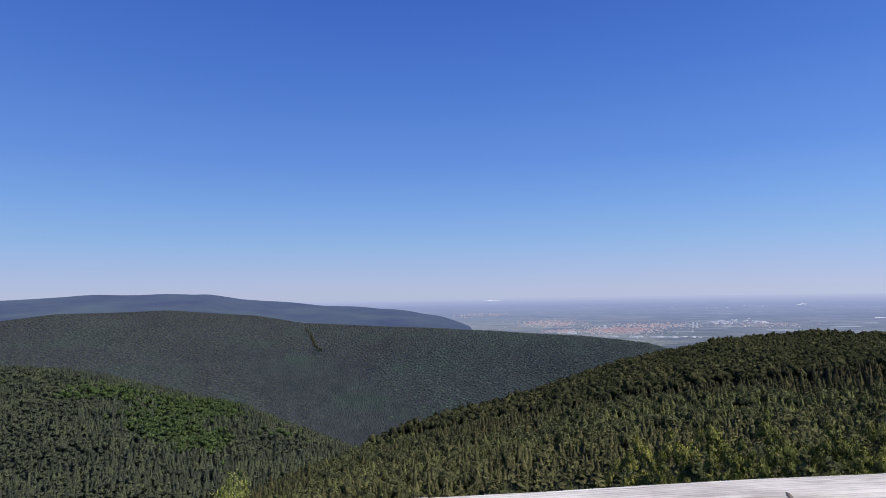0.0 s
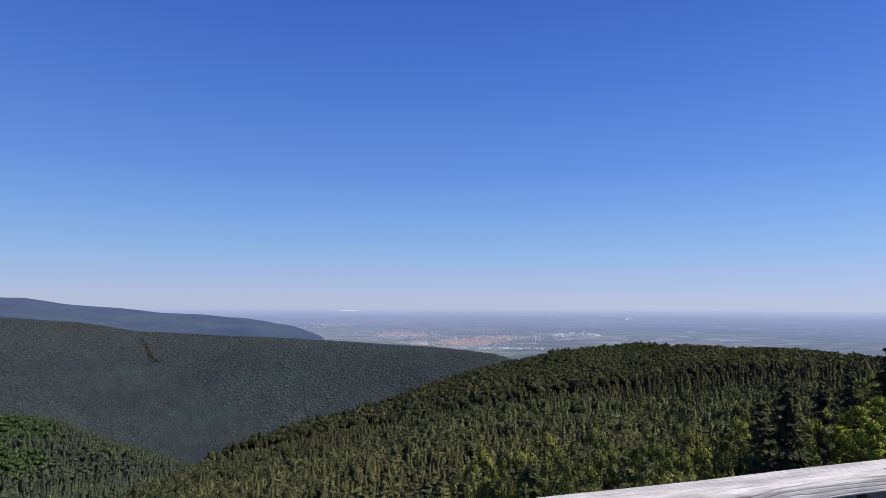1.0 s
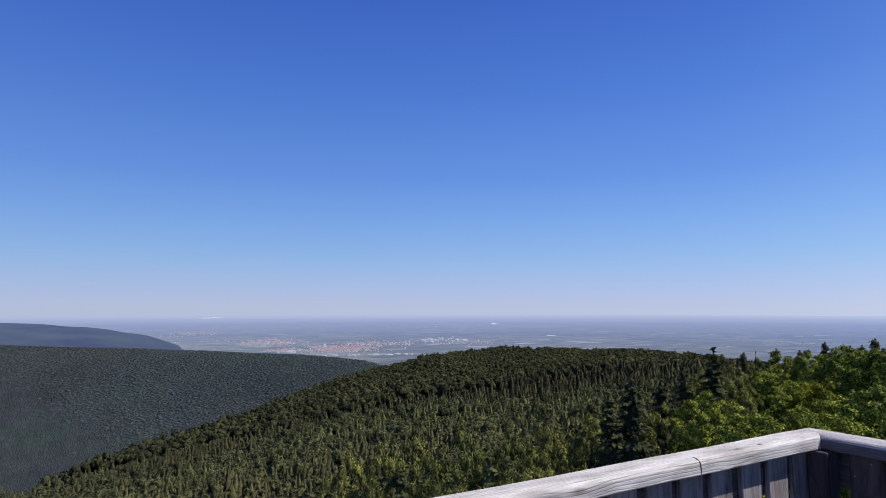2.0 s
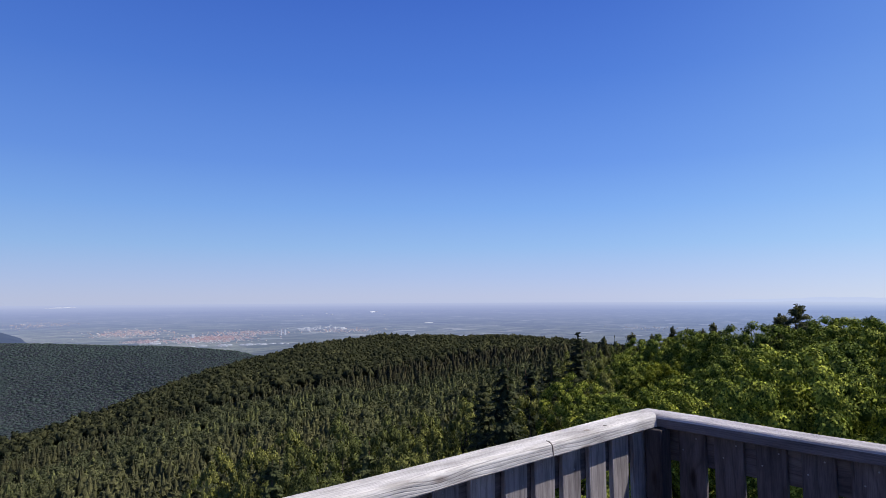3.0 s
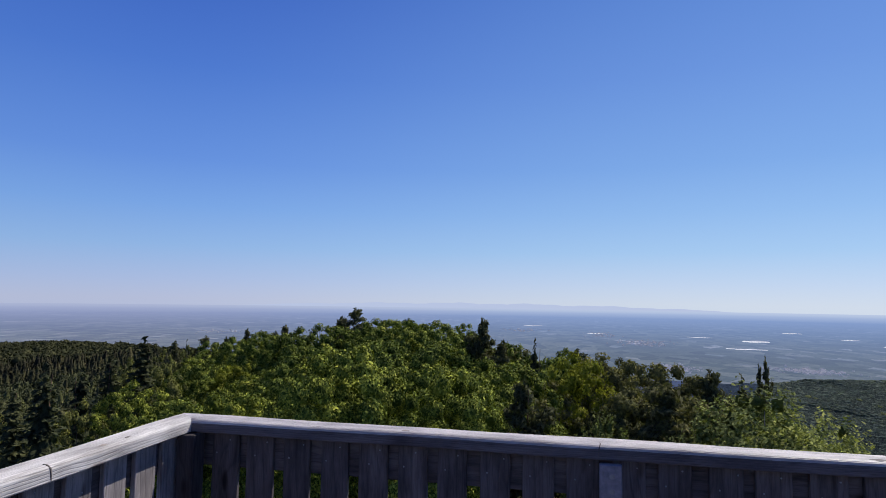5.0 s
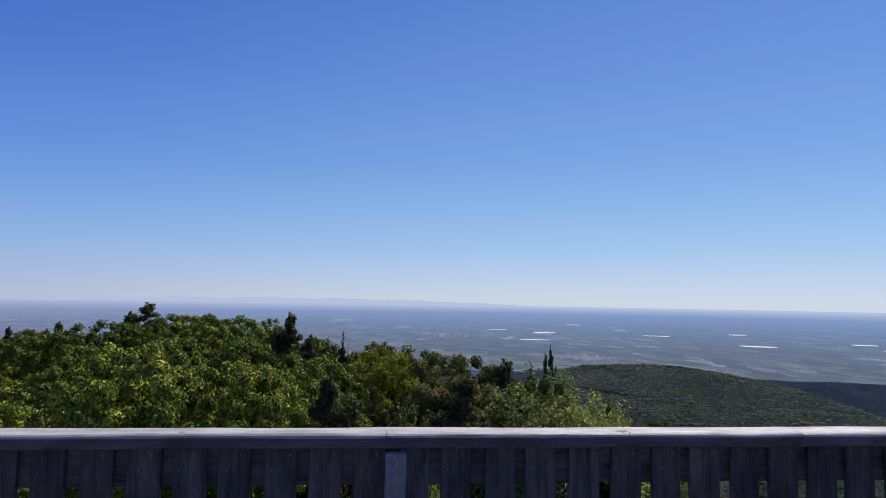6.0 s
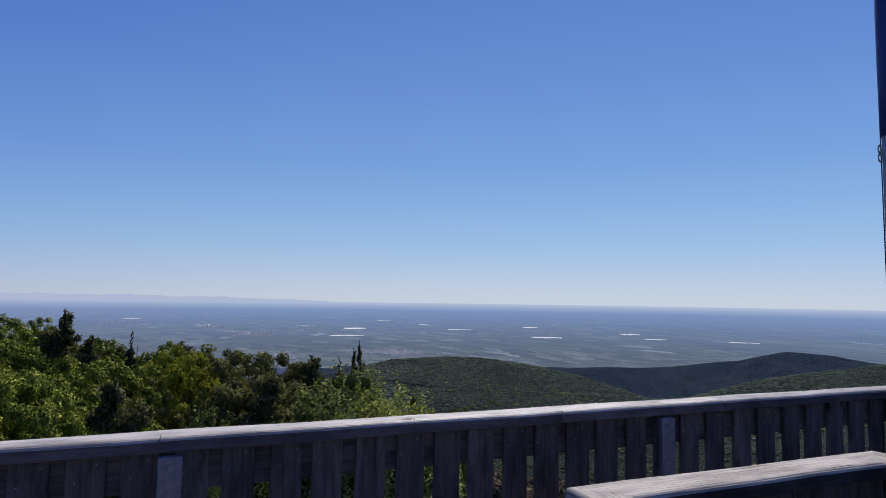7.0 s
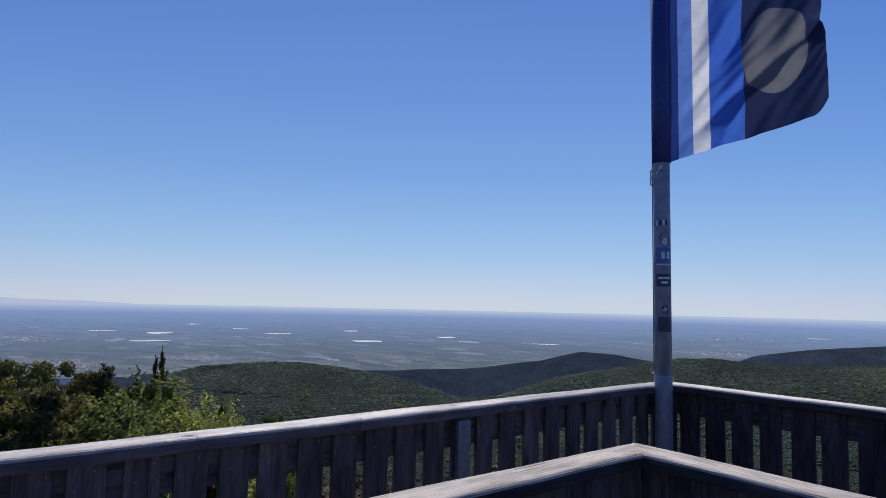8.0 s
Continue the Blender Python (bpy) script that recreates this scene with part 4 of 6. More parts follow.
def pine_crown(height, radius, boughs, needles, leaf, low=0.2, power=0.6):
    """Pine crown: tufts strung along uneven boughs with gaps between, thinning to a ragged leader."""
    pieces, pts, outs = [], [], []
    for i in range(boughs):
        u = (i + rng.uniform(0, 1)) / boughs
        a = i * 2.39996 + rng.normal(0, 0.5)
        long = radius * (1.35 if i % 5 == 3 else 1.0) * ((1 - u) ** power + 0.07) * rng.uniform(0.35, 1.15)
        z = height * (low + (0.97 - low) * u ** 0.9)
        rise = rng.uniform(0.05, 0.4)
        for s in (0.3, 0.55, 0.8, 1.0):
            rad = long * s
            side = rng.normal(0, 0.1) * long
            c = np.array((math.cos(a) * rad - math.sin(a) * side, math.sin(a) * rad + math.cos(a) * side, z + rise * rad * s + rng.normal(0, 0.1)))
            q = radius * rng.uniform(0.085, 0.15) * (1.1 - 0.5 * u)
            d = sphere_points(needles)
            d[:, 2] = np.where(d[:, 2] < -0.2, -d[:, 2], d[:, 2])
            pts.append(c + d * q * rng.uniform(0.4, 1.75, (needles, 1)) * np.array((1, 1, 0.7)))
            outs.append(d + (0, 0, 0.4) + rng.normal(0, 0.3, d.shape))
            pieces.append((*lump(c, q * 0.38, 1, 0.1, 0.6), c))
    k = 60
    pts.append(np.stack([rng.normal(0, 0.09, k), rng.normal(0, 0.09, k), height * np.linspace(0.91, 1.0, k)], -1))
    outs.append(rng.normal(size=(k, 3)))
    return leafy(pieces, pts, outs, leaf, 2.2, 0.7)


def spruce_crown(height, radius, whorls, arms, per_arm, leaf, droop):
    pts, nrm = [], []
    for i in range(whorls):
        u = (i + rng.uniform(-0.3, 0.3)) / whorls
        z = height * (0.1 + 0.88 * u)
        rad = radius * (1 - u) ** 0.85 + 0.12
        for a in rng.uniform(0, math.tau, arms):
            reach = rad * rng.uniform(0.65, 1.12)
            s = np.linspace(0.25, 1.0, per_arm) * reach
            side = rng.normal(0, 0.12, per_arm) * reach
            x, y = np.cos(a) * s - np.sin(a) * side, np.sin(a) * s + np.cos(a) * side
            zz = z + droop * s + 0.12 * s * s / max(rad, 0.3) + rng.normal(0, 0.06, per_arm)
            pts.append(np.stack([x, y, zz], -1))
            nrm.append(np.stack([np.cos(a) * 0.5 + 0 * s, np.sin(a) * 0.5 + 0 * s, 1 + 0 * s], -1) + rng.normal(0, 0.35, (per_arm, 3)))
    pts.append(np.stack([rng.normal(0, 0.05, 14), rng.normal(0, 0.05, 14), height * np.linspace(0.94, 1.01, 14)], -1))
    nrm.append(rng.normal(size=(14, 3)))
    core, cf = conifer_template(11, 9)
    return merged([leaf_quads(np.concatenate(pts), np.concatenate(nrm), leaf, 1.5), (core * (radius * 1.45, radius * 1.45, height * 0.97), cf)])


def weeping_crown(height, radius, sprays, leaf):
    """Birch crown: fine hanging sprays thick over an uneven dome."""
    pieces, pts, outs = [], [], []
    hz = height * 0.44
    ph = rng.uniform(0, 6, 3)
    for i in range(sprays):
        t = 1 - 1.5 * (i + 0.5) / sprays
        a = i * 2.39996 + rng.normal(0, 0.3)
        sp = math.sqrt(max(0.0, 1 - t * t))
        d0 = np.array((math.cos(a) * sp, math.sin(a) * sp, t))
        reach = 0.85 + 0.08 * math.sin(2 * a + ph[0]) + 0.06 * math.sin(4 * a + 3 * t + ph[1]) + rng.uniform(-0.2, 0.05)
        c = d0 * reach * np.array((radius, radius, hz)) + (0, 0, height - hz)
        q = radius * rng.uniform(0.07, 0.13)
        n = 74
        d = sphere_points(n)
        p = c + d * q * (rng.random((n, 1)) ** 0.4) * np.array((1, 1, 1.5)) - np.array((0, 0, 1.4 * q)) * rng.random((n, 1)) ** 2
        pts.append(p + d0 * 0.25 * q)
        outs.append(d0 + 0.6 * d + (0, 0, 0.2) + 0.3 * rng.normal(size=(n, 3)))
        if i % 4 == 0:
            pieces.append((*lump(c - d0 * 0.6 * q, q * 0.6, 1, 0.2, 1.3), c))
    c = np.array((0, 0, height - hz))
    pieces.append((*lump(c, radius * 0.5, 3, 0.1, hz / radius), c))
    v, f, n = leafy(pieces, pts, outs, leaf, 1.3, 0.4)
    v[:, 2] *= height / v[:, 2].max()
    return v, f, n


# each kind stands once at its own size; the rest are copies
KINDS = {}


def kinds(key, made):
    KINDS[key] = made


def oaks(count, lobes, cover, leaf):
    return [tree("oak_tree", "broad oak with dense fresh green leaves", BARK_OAK, LEAF_OAK, trunk_and_limbs(11.5, 0.32, 12, 0.35, 4.4, 0.5), round_crown(14, 3.3, lobes + 6 * k, cover, leaf, 0.47, (0.08, 0.155))) for k in range(count)]


kinds("oak", oaks(3, 104, 11, 0.08))
kinds("far_oak", oaks(3, 100, 11, 0.105))
kinds("bright", [tree("young_oak_tree", "oak with bright yellow-green young leaves", BARK_OAK, LEAF_BRIGHT, trunk_and_limbs(11, 0.26, 10, 0.35, 3.6, 0.6), round_crown(14, 3.9, 100, 10.5, 0.12, 0.3, (0.08, 0.16))) for _ in range(2)])
kinds("olive", [tree("young_tree", "conical young tree with olive green foliage", BARK_OAK, LEAF_OLIVE, trunk_and_limbs(12, 0.22, 10, 0.3, 2.6, 0.6), round_crown(14, 3.8, 90, 9.5, 0.14, 0.15, (0.09, 0.18), 0.7)) for _ in range(3)])
kinds("mixed", [tree("edge_tree", "ragged grey-green tree at the edge of the hilltop", BARK_OAK, LEAF_MIXED, trunk_and_limbs(13, 0.2, 16, 0.3, 3.0, 0.6), round_crown(14, 3.6, 120, 9.5, 0.115, 0.12, (0.08, 0.16), 0.25)) for _ in range(3)])
kinds("spruce", [tree("spruce_tree", "tall dark green spruce with drooping branches", BARK_PINE, NEEDLE_DARK, trunk_and_limbs(15.6, 0.22, 0, 0.2, 1, 0), spruce_crown(16, 2.9, 32, 13, 8, 0.21, -0.28)) for _ in range(3)])
kinds("larch", [tree("larch_tree", "yellow-green larch with feathery branches", BARK_PINE, NEEDLE_LARCH, trunk_and_limbs(15.6, 0.2, 0, 0.2, 1, 0), spruce_crown(16, 3.5, 32, 15, 9, 0.2, -0.05)) for _ in range(3)])
kinds("pine", [tree("pine_tree", "dark pine with a thin uneven top", BARK_PINE, NEEDLE_PINE, trunk_and_limbs(15.6, 0.22, 22, 0.3, 2.8, 0.25), pine_crown(16, 3.8, 50, 50, 0.125, 0.12, 0.72)) for _ in range(3)])
kinds("birch", [tree("birch_tree", "slender birch with light hanging foliage", BARK_BIRCH, LEAF_BIRCH, trunk_and_limbs(13, 0.14, 16, 0.3, 2.4, 0.7), weeping_crown(14, 3.3, 700, 0.085)) for _ in range(2)])
NATURAL = {"olive": 14.0, "mixed": 14.0, "oak": 14.0, "far_oak": 14.0, "bright": 14.0, "spruce": 16.0, "larch": 16.0, "pine": 16.0, "birch": 14.0}
USED = set()


def plant(key, az, r, top, width=1.0):
    """A tree whose top stands at an angle of top degrees over the eye's level."""
    key = "far_oak" if key == "oak" and r > 36 else key
    z = float(ground_height(np.array([az]), np.array([r]))[0])
    h = max(4.0, EYE_Z + math.tan(radians(top + lift(az))) * r - z)
    k = h / NATURAL[key]
    a = radians(az)
    fresh = [k for k in KINDS[key] if k.name not in USED]
    pick = fresh[0] if fresh else KINDS[key][int(rng.integers(0, len(KINDS[key])))]
    w = width * (0.55 + 0.45 * k)
    m = Matrix.Translation((math.sin(a) * r, math.cos(a) * r, z - 0.15)) @ Matrix.Rotation(rng.uniform(0, 6.28), 4, "Z")
    if pick.name not in USED:
        USED.add(pick.name)
        ob = pick
    else:
        ob = copy_thing(pick, m)
    ob.matrix_basis = m @ Matrix.Diagonal((w, w, k, 1))
    return ob


# single trees that stand out: kind, azimuth, distance, angle of the top, width
for row in (("pine", 70.2, 70, -0.95, 1.1), ("pine", 68.9, 72, -1.7, 1.1), ("pine", 82.3, 44, -1.6, 0.75), ("spruce", 87.2, 42, -3.7, 0.85), ("pine", 90.8, 50, -4.3, 0.8),
            ("pine", 106.0, 46, -4.2, 0.2), ("pine", 105.5, 47, -4.9, 0.22), ("pine", 102.0, 40, -5.5, 0.8), ("spruce", 104.2, 48, -6.0, 0.8), ("spruce", 52.6, 62, -3.65, 1.5), ("spruce", 46.0, 44, -5.7, 1.25),
            ("spruce", 44.0, 46, -7.0, 1.1), ("spruce", 50.2, 58, -5.0, 1.2), ("spruce", 48.3, 55, -6.0, 1.2), ("pine", 58.8, 95, -3.6, 0.7), ("spruce", 55.6, 98, -3.9, 0.5),
            ("pine", 63.0, 90, -3.1, 0.6), ("bright", 91.1, 38, -4.35, 0.78), ("oak", 78.5, 24, -5.6, 0.91), ("oak", 73.5, 30, -3.7, 1.01), ("oak", 84.5, 31, -5.2, 0.97)):
    plant(*row)
for row in (("oak", 68.0, 26, -6.6, 0.97), ("oak", 61.0, 28, -8.2, 0.97), ("oak", 77.4, 56, -1.9, 1.07), ("oak", 73.4, 55, -1.85, 1.07), ("oak", 71.2, 60, -2.0, 1.07),
            ("oak", 75.4, 62, -1.8, 1.07), ("oak", 65.5, 62, -2.6, 1.07), ("oak", 67.5, 58, -2.3, 1.07), ("oak", 62.5, 64, -3.0, 1.07), ("oak", 79.4, 50, -2.8, 0.97),
            ("pine", 84.3, 44, -3.7, 0.8), ("pine", 93.2, 42, -5.0, 0.9), ("birch", 111.8, 30, -8.9, 0.85), ("birch", 106.3, 29, -5.7, 1.2), ("birch", 109.5, 27, -7.6, 1.05),
            ("mixed", 96.5, 36, -4.9, 1.1), ("pine", 99.0, 32, -6.8, 1.0), ("birch", 93.8, 27, -9.0, 0.6), ("pine", 87.0, 27, -7.0, 0.9), ("olive", 26.7, 48, -11.3, 1.0)):
    plant(*row)
for row in (("olive", 31.1, 46, -9.9, 1.05), ("olive", 35.3, 46, -10.6, 1.0), ("olive", 23.4, 50, -11.8, 1.0), ("olive", 20.3, 52, -12.6, 1.0), ("olive", 38.9, 46, -10.4, 1.0),
            ("olive", 29.0, 42, -12.5, 1.0), ("larch", 33.3, 40, -12.5, 0.9), ("olive", 37.0, 40, -12.4, 1.0), ("larch", 25.0, 44, -13.5, 1.0), ("olive", 42.5, 50, -9.2, 0.9),
            ("olive", 48.5, 50, -8.2, 1.0), ("olive", 54.5, 56, -5.6, 1.0), ("birch", -15.8, 45, -14.4, 0.7), ("pine", 57.2, 84, -3.5, 0.8), ("olive", 54.0, 78, -4.5, 1.0),
            ("olive", 56.0, 80, -4.2, 1.0), ("oak", 57.8, 78, -3.9, 0.97), ("oak", 59.6, 78, -3.5, 0.97), ("oak", 61.2, 76, -3.2, 0.97), ("pine", 60.6, 88, -2.9, 0.7)):
    plant(*row)
for row in (("pine", 54.8, 86, -3.9, 0.8), ("olive", 51.5, 74, -5.1, 1.0), ("pine", 63.9, 84, -2.5, 0.7), ("pine", 81.6, 45, -3.0, 1.0), ("oak", 85.4, 46, -3.9, 0.97),
            ("mixed", 86.4, 45, -4.3, 1.1), ("oak", 88.9, 46, -4.9, 0.97), ("mixed", 92.2, 44, -4.4, 1.1), ("mixed", 94.6, 44, -4.8, 1.1), ("mixed", 97.2, 42, -5.1, 1.1),
            ("mixed", 98.8, 43, -5.4, 0.8), ("mixed", 100.0, 42, -5.8, 1.1), ("pine", 102.4, 41, -6.9, 1.0), ("birch", 104.2, 40, -7.3, 1.1), ("mixed", 95.0, 34, -7.2, 1.1),
            ("mixed", 98.4, 34, -6.9, 1.1), ("mixed", 101.2, 33, -7.8, 1.1), ("mixed", 89.4, 36, -7.0, 1.0)):
    plant(*row)

spots = [scatter(-30, 52, 26, 80, 7.6), scatter(52, 86, 24, 80, 5.9), scatter(86, 116, 26, 80, 7.6)]
az, r = (np.concatenate(q) for q in zip(*spots))
for a_, r_ in zip(az, r):
    top = float(np.interp(a_, RIDGES[0][:, 0], RIDGES[0][:, 2]))
    rr = float(np.interp(a_, RIDGES[0][:, 0], RIDGES[0][:, 1]))
    # nearer trees stand lower in the view, as the canopy is about level
    near_top = math.degrees(math.atan(math.tan(radians(top)) * rr / r_ * 0.55 + math.tan(radians(top)) * 0.45)) - (rng.uniform(-0.5, 2.2) if a_ > 52 else rng.uniform(-0.5, 2.0))
    near_top = max(near_top, -40) - lift(a_) - (0.5 if 54 < a_ < 68 else 0.0)
    if 84 < a_ < 114 and r_ < 46:
        near_top = min(near_top, -9.0 - 0.12 * (46 - r_))
    if a_ < 50:
        key = rng.choice(["olive", "larch", "spruce"], p=[0.5, 0.33, 0.17])
    elif a_ < 86:
        key = rng.choice(["oak", "bright"], p=[0.96, 0.04])
    elif a_ < 104:
        key = rng.choice(["mixed", "oak", "pine"], p=[0.6, 0.25, 0.15])
    else:
        key = rng.choice(["birch", "oak", "pine"], p=[0.6, 0.25, 0.15])
    plant(str(key), float(a_), float(r_), near_top, float(rng.uniform(0.8, 1.12) if 52 < a_ < 86 else rng.uniform(0.62, 0.95)))
# shapes that found no place
for made in KINDS.values():
    for t in made:
        if t.name not in USED:
            for c in list(t.children):
                bpy.data.objects.remove(c)
            bpy.data.objects.remove(t)


# ---- platform ----
def board_mesh(name, length, width, thick, bevel, mat, segments=1):
    """A board along local x, centred on its own place."""
    bm = bmesh.new()
    bmesh.ops.create_cube(bm, size=1.0)
    bmesh.ops.scale(bm, vec=(length, width, thick), verts=bm.verts)
    if bevel:
        bmesh.ops.bevel(bm, geom=bm.edges[:], offset=bevel, segments=segments, affect="EDGES", profile=0.6)
    me = bpy.data.meshes.new(name)
    bm.to_mesh(me)
    bm.free()
    me.materials.append(mat)
    return me


def put(name, me, m, parent=None, label=""):
    ob = new(name, me)
    ob.parent = parent
    ob.matrix_basis = m
    return tagged(ob, label)


def along(p, q):
    """Pose with local x from p towards q, at their middle, local y level."""
    p, q = Vector(p), Vector(q)
    x = (q - p).normalized()
    y = Vector((0, 0, 1)).cross(x)
    y = y.normalized() if y.length > 1e-4 else Vector((0, 1, 0))
    z = x.cross(y)
    m = Matrix((x, y, z)).transposed().to_4x4()
    m.translation = (p + q) / 2
    return m


RAIL_TOP = 1.10
C1, C2 = Vector((2.938, 1.113, 0)), Vector((2.938, -5.69, 0))     # outer corners of the hand rails
TURN_A, TURN_C = radians(1.8), radians(3.7)
DIR_A = Vector((-math.cos(TURN_A), -math.sin(TURN_A), 0))
DIR_C = Vector((-math.cos(TURN_C), -math.sin(TURN_C), 0))
RAIL_W, RAIL_T = 0.135, 0.062


def handrail(start, end, inward, top, mitre, parent, width=RAIL_W, thick=RAIL_T, side=None, crown=None):
    """Rounded rail whose outer edge runs from start to end; ends cut back along the inside by mitre metres."""
    bm = bmesh.new()
    d = (end - start)
    n = d.length
    x = d.normalized()
    prof = [(0.004, -thick), (width - 0.004, -thick), (width, -thick + 0.005), (width, -0.018), (width - 0.003, -0.009), (width - 0.009, -0.003), (width - 0.018, 0.0), (0.014, 0.0), (0.005, -0.003), (0.0, -0.010), (0.0, -thick + 0.005)]
    rings = []
    steps = max(2, int(n / 0.25))
    for i in range(steps + 1):
        u = i / steps
        ring = []
        for w, z in prof:
            s = mitre[0] * w / width + (n - (mitre[0] + mitre[1]) * w / width) * u
            wob = 0.0015 * math.sin(i * 1.7) + 0.001 * math.sin(i * 0.9 + w * 30)
            p = start + x * s + inward * w
            ring.append(bm.verts.new((p.x, p.y, top + z + wob)))
        rings.append(ring)
    for a, b in zip(rings, rings[1:]):
        for k in range(len(prof)):
            fc = bm.faces.new((a[k], a[(k + 1) % len(prof)], b[(k + 1) % len(prof)], b[k]))
            # underside and inner side take wood with their shade painted in
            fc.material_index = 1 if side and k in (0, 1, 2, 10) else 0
    bm.faces.new(rings[0][::-1])
    bm.faces.new(rings[-1])
    bmesh.ops.recalc_face_normals(bm, faces=bm.faces)
    m = along(start, end)
    m.translation = start
    bm.transform(m.inverted())
    me = bpy.data.meshes.new("handrail")
    bm.to_mesh(me)
    bm.free()
    me.materials.append(crown or WOOD_RAIL)
    if side:
        me.materials.append(side)
    ob = new("handrail", me)
    ob.parent = parent
    ob.matrix_basis = m
    return ob


def nail_mesh():
    bm = bmesh.new()
    bmesh.ops.create_uvsphere(bm, u_segments=8, v_segments=4, radius=0.004)
    bmesh.ops.scale(bm, vec=(1, 1, 0.5), verts=bm.verts)
    me = bpy.data.meshes.new("nail")
    bm.to_mesh(me)
    bm.free()
    me.materials.append(NAIL)
    return me


NAIL_ME = nail_mesh()
BOARD_L = 0.98
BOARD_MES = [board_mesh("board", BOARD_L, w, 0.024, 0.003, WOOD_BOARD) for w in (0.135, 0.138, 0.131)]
# boards of the railing in shade, the shade put into their colour
SHADED_WIDE = [board_mesh("board", BOARD_L, w, 0.024, 0.003, WOOD_FRAME) for w in (0.146, 0.15, 0.142)]
LIT_MES = [board_mesh("board", BOARD_L, w, 0.024, 0.003, WOOD_BOARD_LIT) for w in (0.135, 0.138, 0.131)]


def railing(name, label, start, end, inward, first, gap, posts, mitre, splits, top=RAIL_TOP, side=None, crown=None, boards=None, wider=None):
    """Rail, backing boards and upright boards from start to end (outer edge of the rail); wider: from where on the boards stand at another spacing."""
    t = new(name)
    tagged(t, label, "railing", "railings of the platform")
    d = (end - start)
    n, x = d.length, d.normalized()
    cuts = [0.0, *splits, n]
    for k, (a, b) in enumerate(zip(cuts, cuts[1:])):
        mt = (mitre[0] if k == 0 else 0.0, mitre[1] if k == len(cuts) - 2 else 0.0)
        handrail(start + x * (a + (0.0015 if k else 0)), start + x * (b - (0.0015 if b < n else 0)), inward, top, mt, t, side=side, crown=crown)
    z_up = Vector((0, 0, 1))
    for zc, hh in ((top - RAIL_T - 0.088, 0.168), (0.22, 0.14)):
        p = start + inward * 0.035 + z_up * zc
        m = along(p + x * 0.02, p + x * (n - 0.02))
        put("backing_board", board_mesh("backing_board", n - 0.04, 0.036, hh, 0.004, WOOD_BOARD), m, t)
    s, i = first, 0
    while s < n - 0.08:
        me = (boards or BOARD_MES)[int(rng.integers(0, 3))]
        c = start + x * (s + rng.normal(0, 0.004)) + inward * 0.067 + z_up * (top - RAIL_T - 0.002 - BOARD_L / 2)
        m = Matrix((z_up, x, z_up.cross(x))).transposed().to_4x4()
        m = Matrix.Translation(c) @ m @ Matrix.Rotation(rng.normal(0, 0.004), 4, "Z")
        b = put("board", me, m, t)
        side = 1 if (z_up.cross(x)).dot(inward) > 0 else -1
        for dx, dy in ((BOARD_L / 2 - 0.035, 0.03 + rng.normal(0, 0.008)), (BOARD_L / 2 - 0.10, -0.035 + rng.normal(0, 0.008))):
            put("nail", NAIL_ME, Matrix.Translation((dx, dy, side * 0.0125)), b)
        s += (wider[1] if wider and s > wider[0] else gap) + rng.normal(0, 0.003)
        i += 1
    for s in posts:
        c = start + x * s + inward * 0.156
        m = Matrix.Translation(c + z_up * (1.03 / 2)) @ Matrix((z_up, x, z_up.cross(x))).transposed().to_4x4()
        post = put("post", board_mesh("post", 1.03, 0.09, 0.03, 0.004, POST_GREY), m, t, "pale grey post strap with two bolts")
        side = 1 if (z_up.cross(x)).dot(inward) > 0 else -1
        for dx in (0.47, 0.41):
            bm = bmesh.new()
            bmesh.ops.create_cone(bm, cap_ends=True, segments=10, radius1=0.011, radius2=0.009, depth=0.008)
            me = bpy.data.meshes.new("bolt")
            bm.to_mesh(me)
            bm.free()
            me.materials.append(NAIL)
            put("bolt", me, Matrix.Translation((dx, 0.005, side * 0.018)), post)
    return t


IN_A, IN_B, IN_C = Vector((-DIR_A.y, DIR_A.x, 0)), Vector((-1, 0, 0)), Vector((DIR_C.y, -DIR_C.x, 0))
end_a = C1 + DIR_A * 6.2
end_c = C2 + DIR_C * 6.2
rail_a = railing("railing", "sunlit weathered wooden railing with pale grey handrail", C1, end_a, IN_A, 0.20, 0.188, [], (RAIL_W * 0.97, 0), [2.9], boards=LIT_MES)
# a drying crack that opens over the rail's inner edge
CRACK = simple("crack_shadow", (0.13, 0.108, 0.096), 0.95, 0.0, 60.0, 0.4)
W, T = RAIL_W, RAIL_TOP


def crack(rail, s, wide, reach, side=1):
    """A drying crack over a rail's inner edge at s metres from its start; reach: how far it runs over the top."""
    path = ((0.005, W - reach, T + 0.0025, 0.0004), (0.006, W - 0.6 * reach, T + 0.0025, 0.5), (0.007, W - 0.010, T + 0.001, 1.0),
            (0.002, W + 0.0015, T - 0.014, 1.2), (-0.001, W + 0.0015, T - 0.036, 1.0), (-0.002, W + 0.0015, T - 0.056, 0.5))
    vs = [(s + o + e * h * wide, side * (w - d), z - d) for o, w, z, h in path for e, d in ((-1, 0.0), (1, 0.0), (1, 0.005), (-1, 0.005))]
    fs = [(4 * i + k, 4 * i + (k + 1) % 4, 4 * i + 4 + (k + 1) % 4, 4 * i + 4 + k) for i in range(len(path) - 1) for k in range(4)]
    pieces = [c for c in rail.children if c.name.startswith("handrail")]
    return tagged(mesh_object("crack", vs, fs, [CRACK], parent=pieces[0]), "dark drying crack")


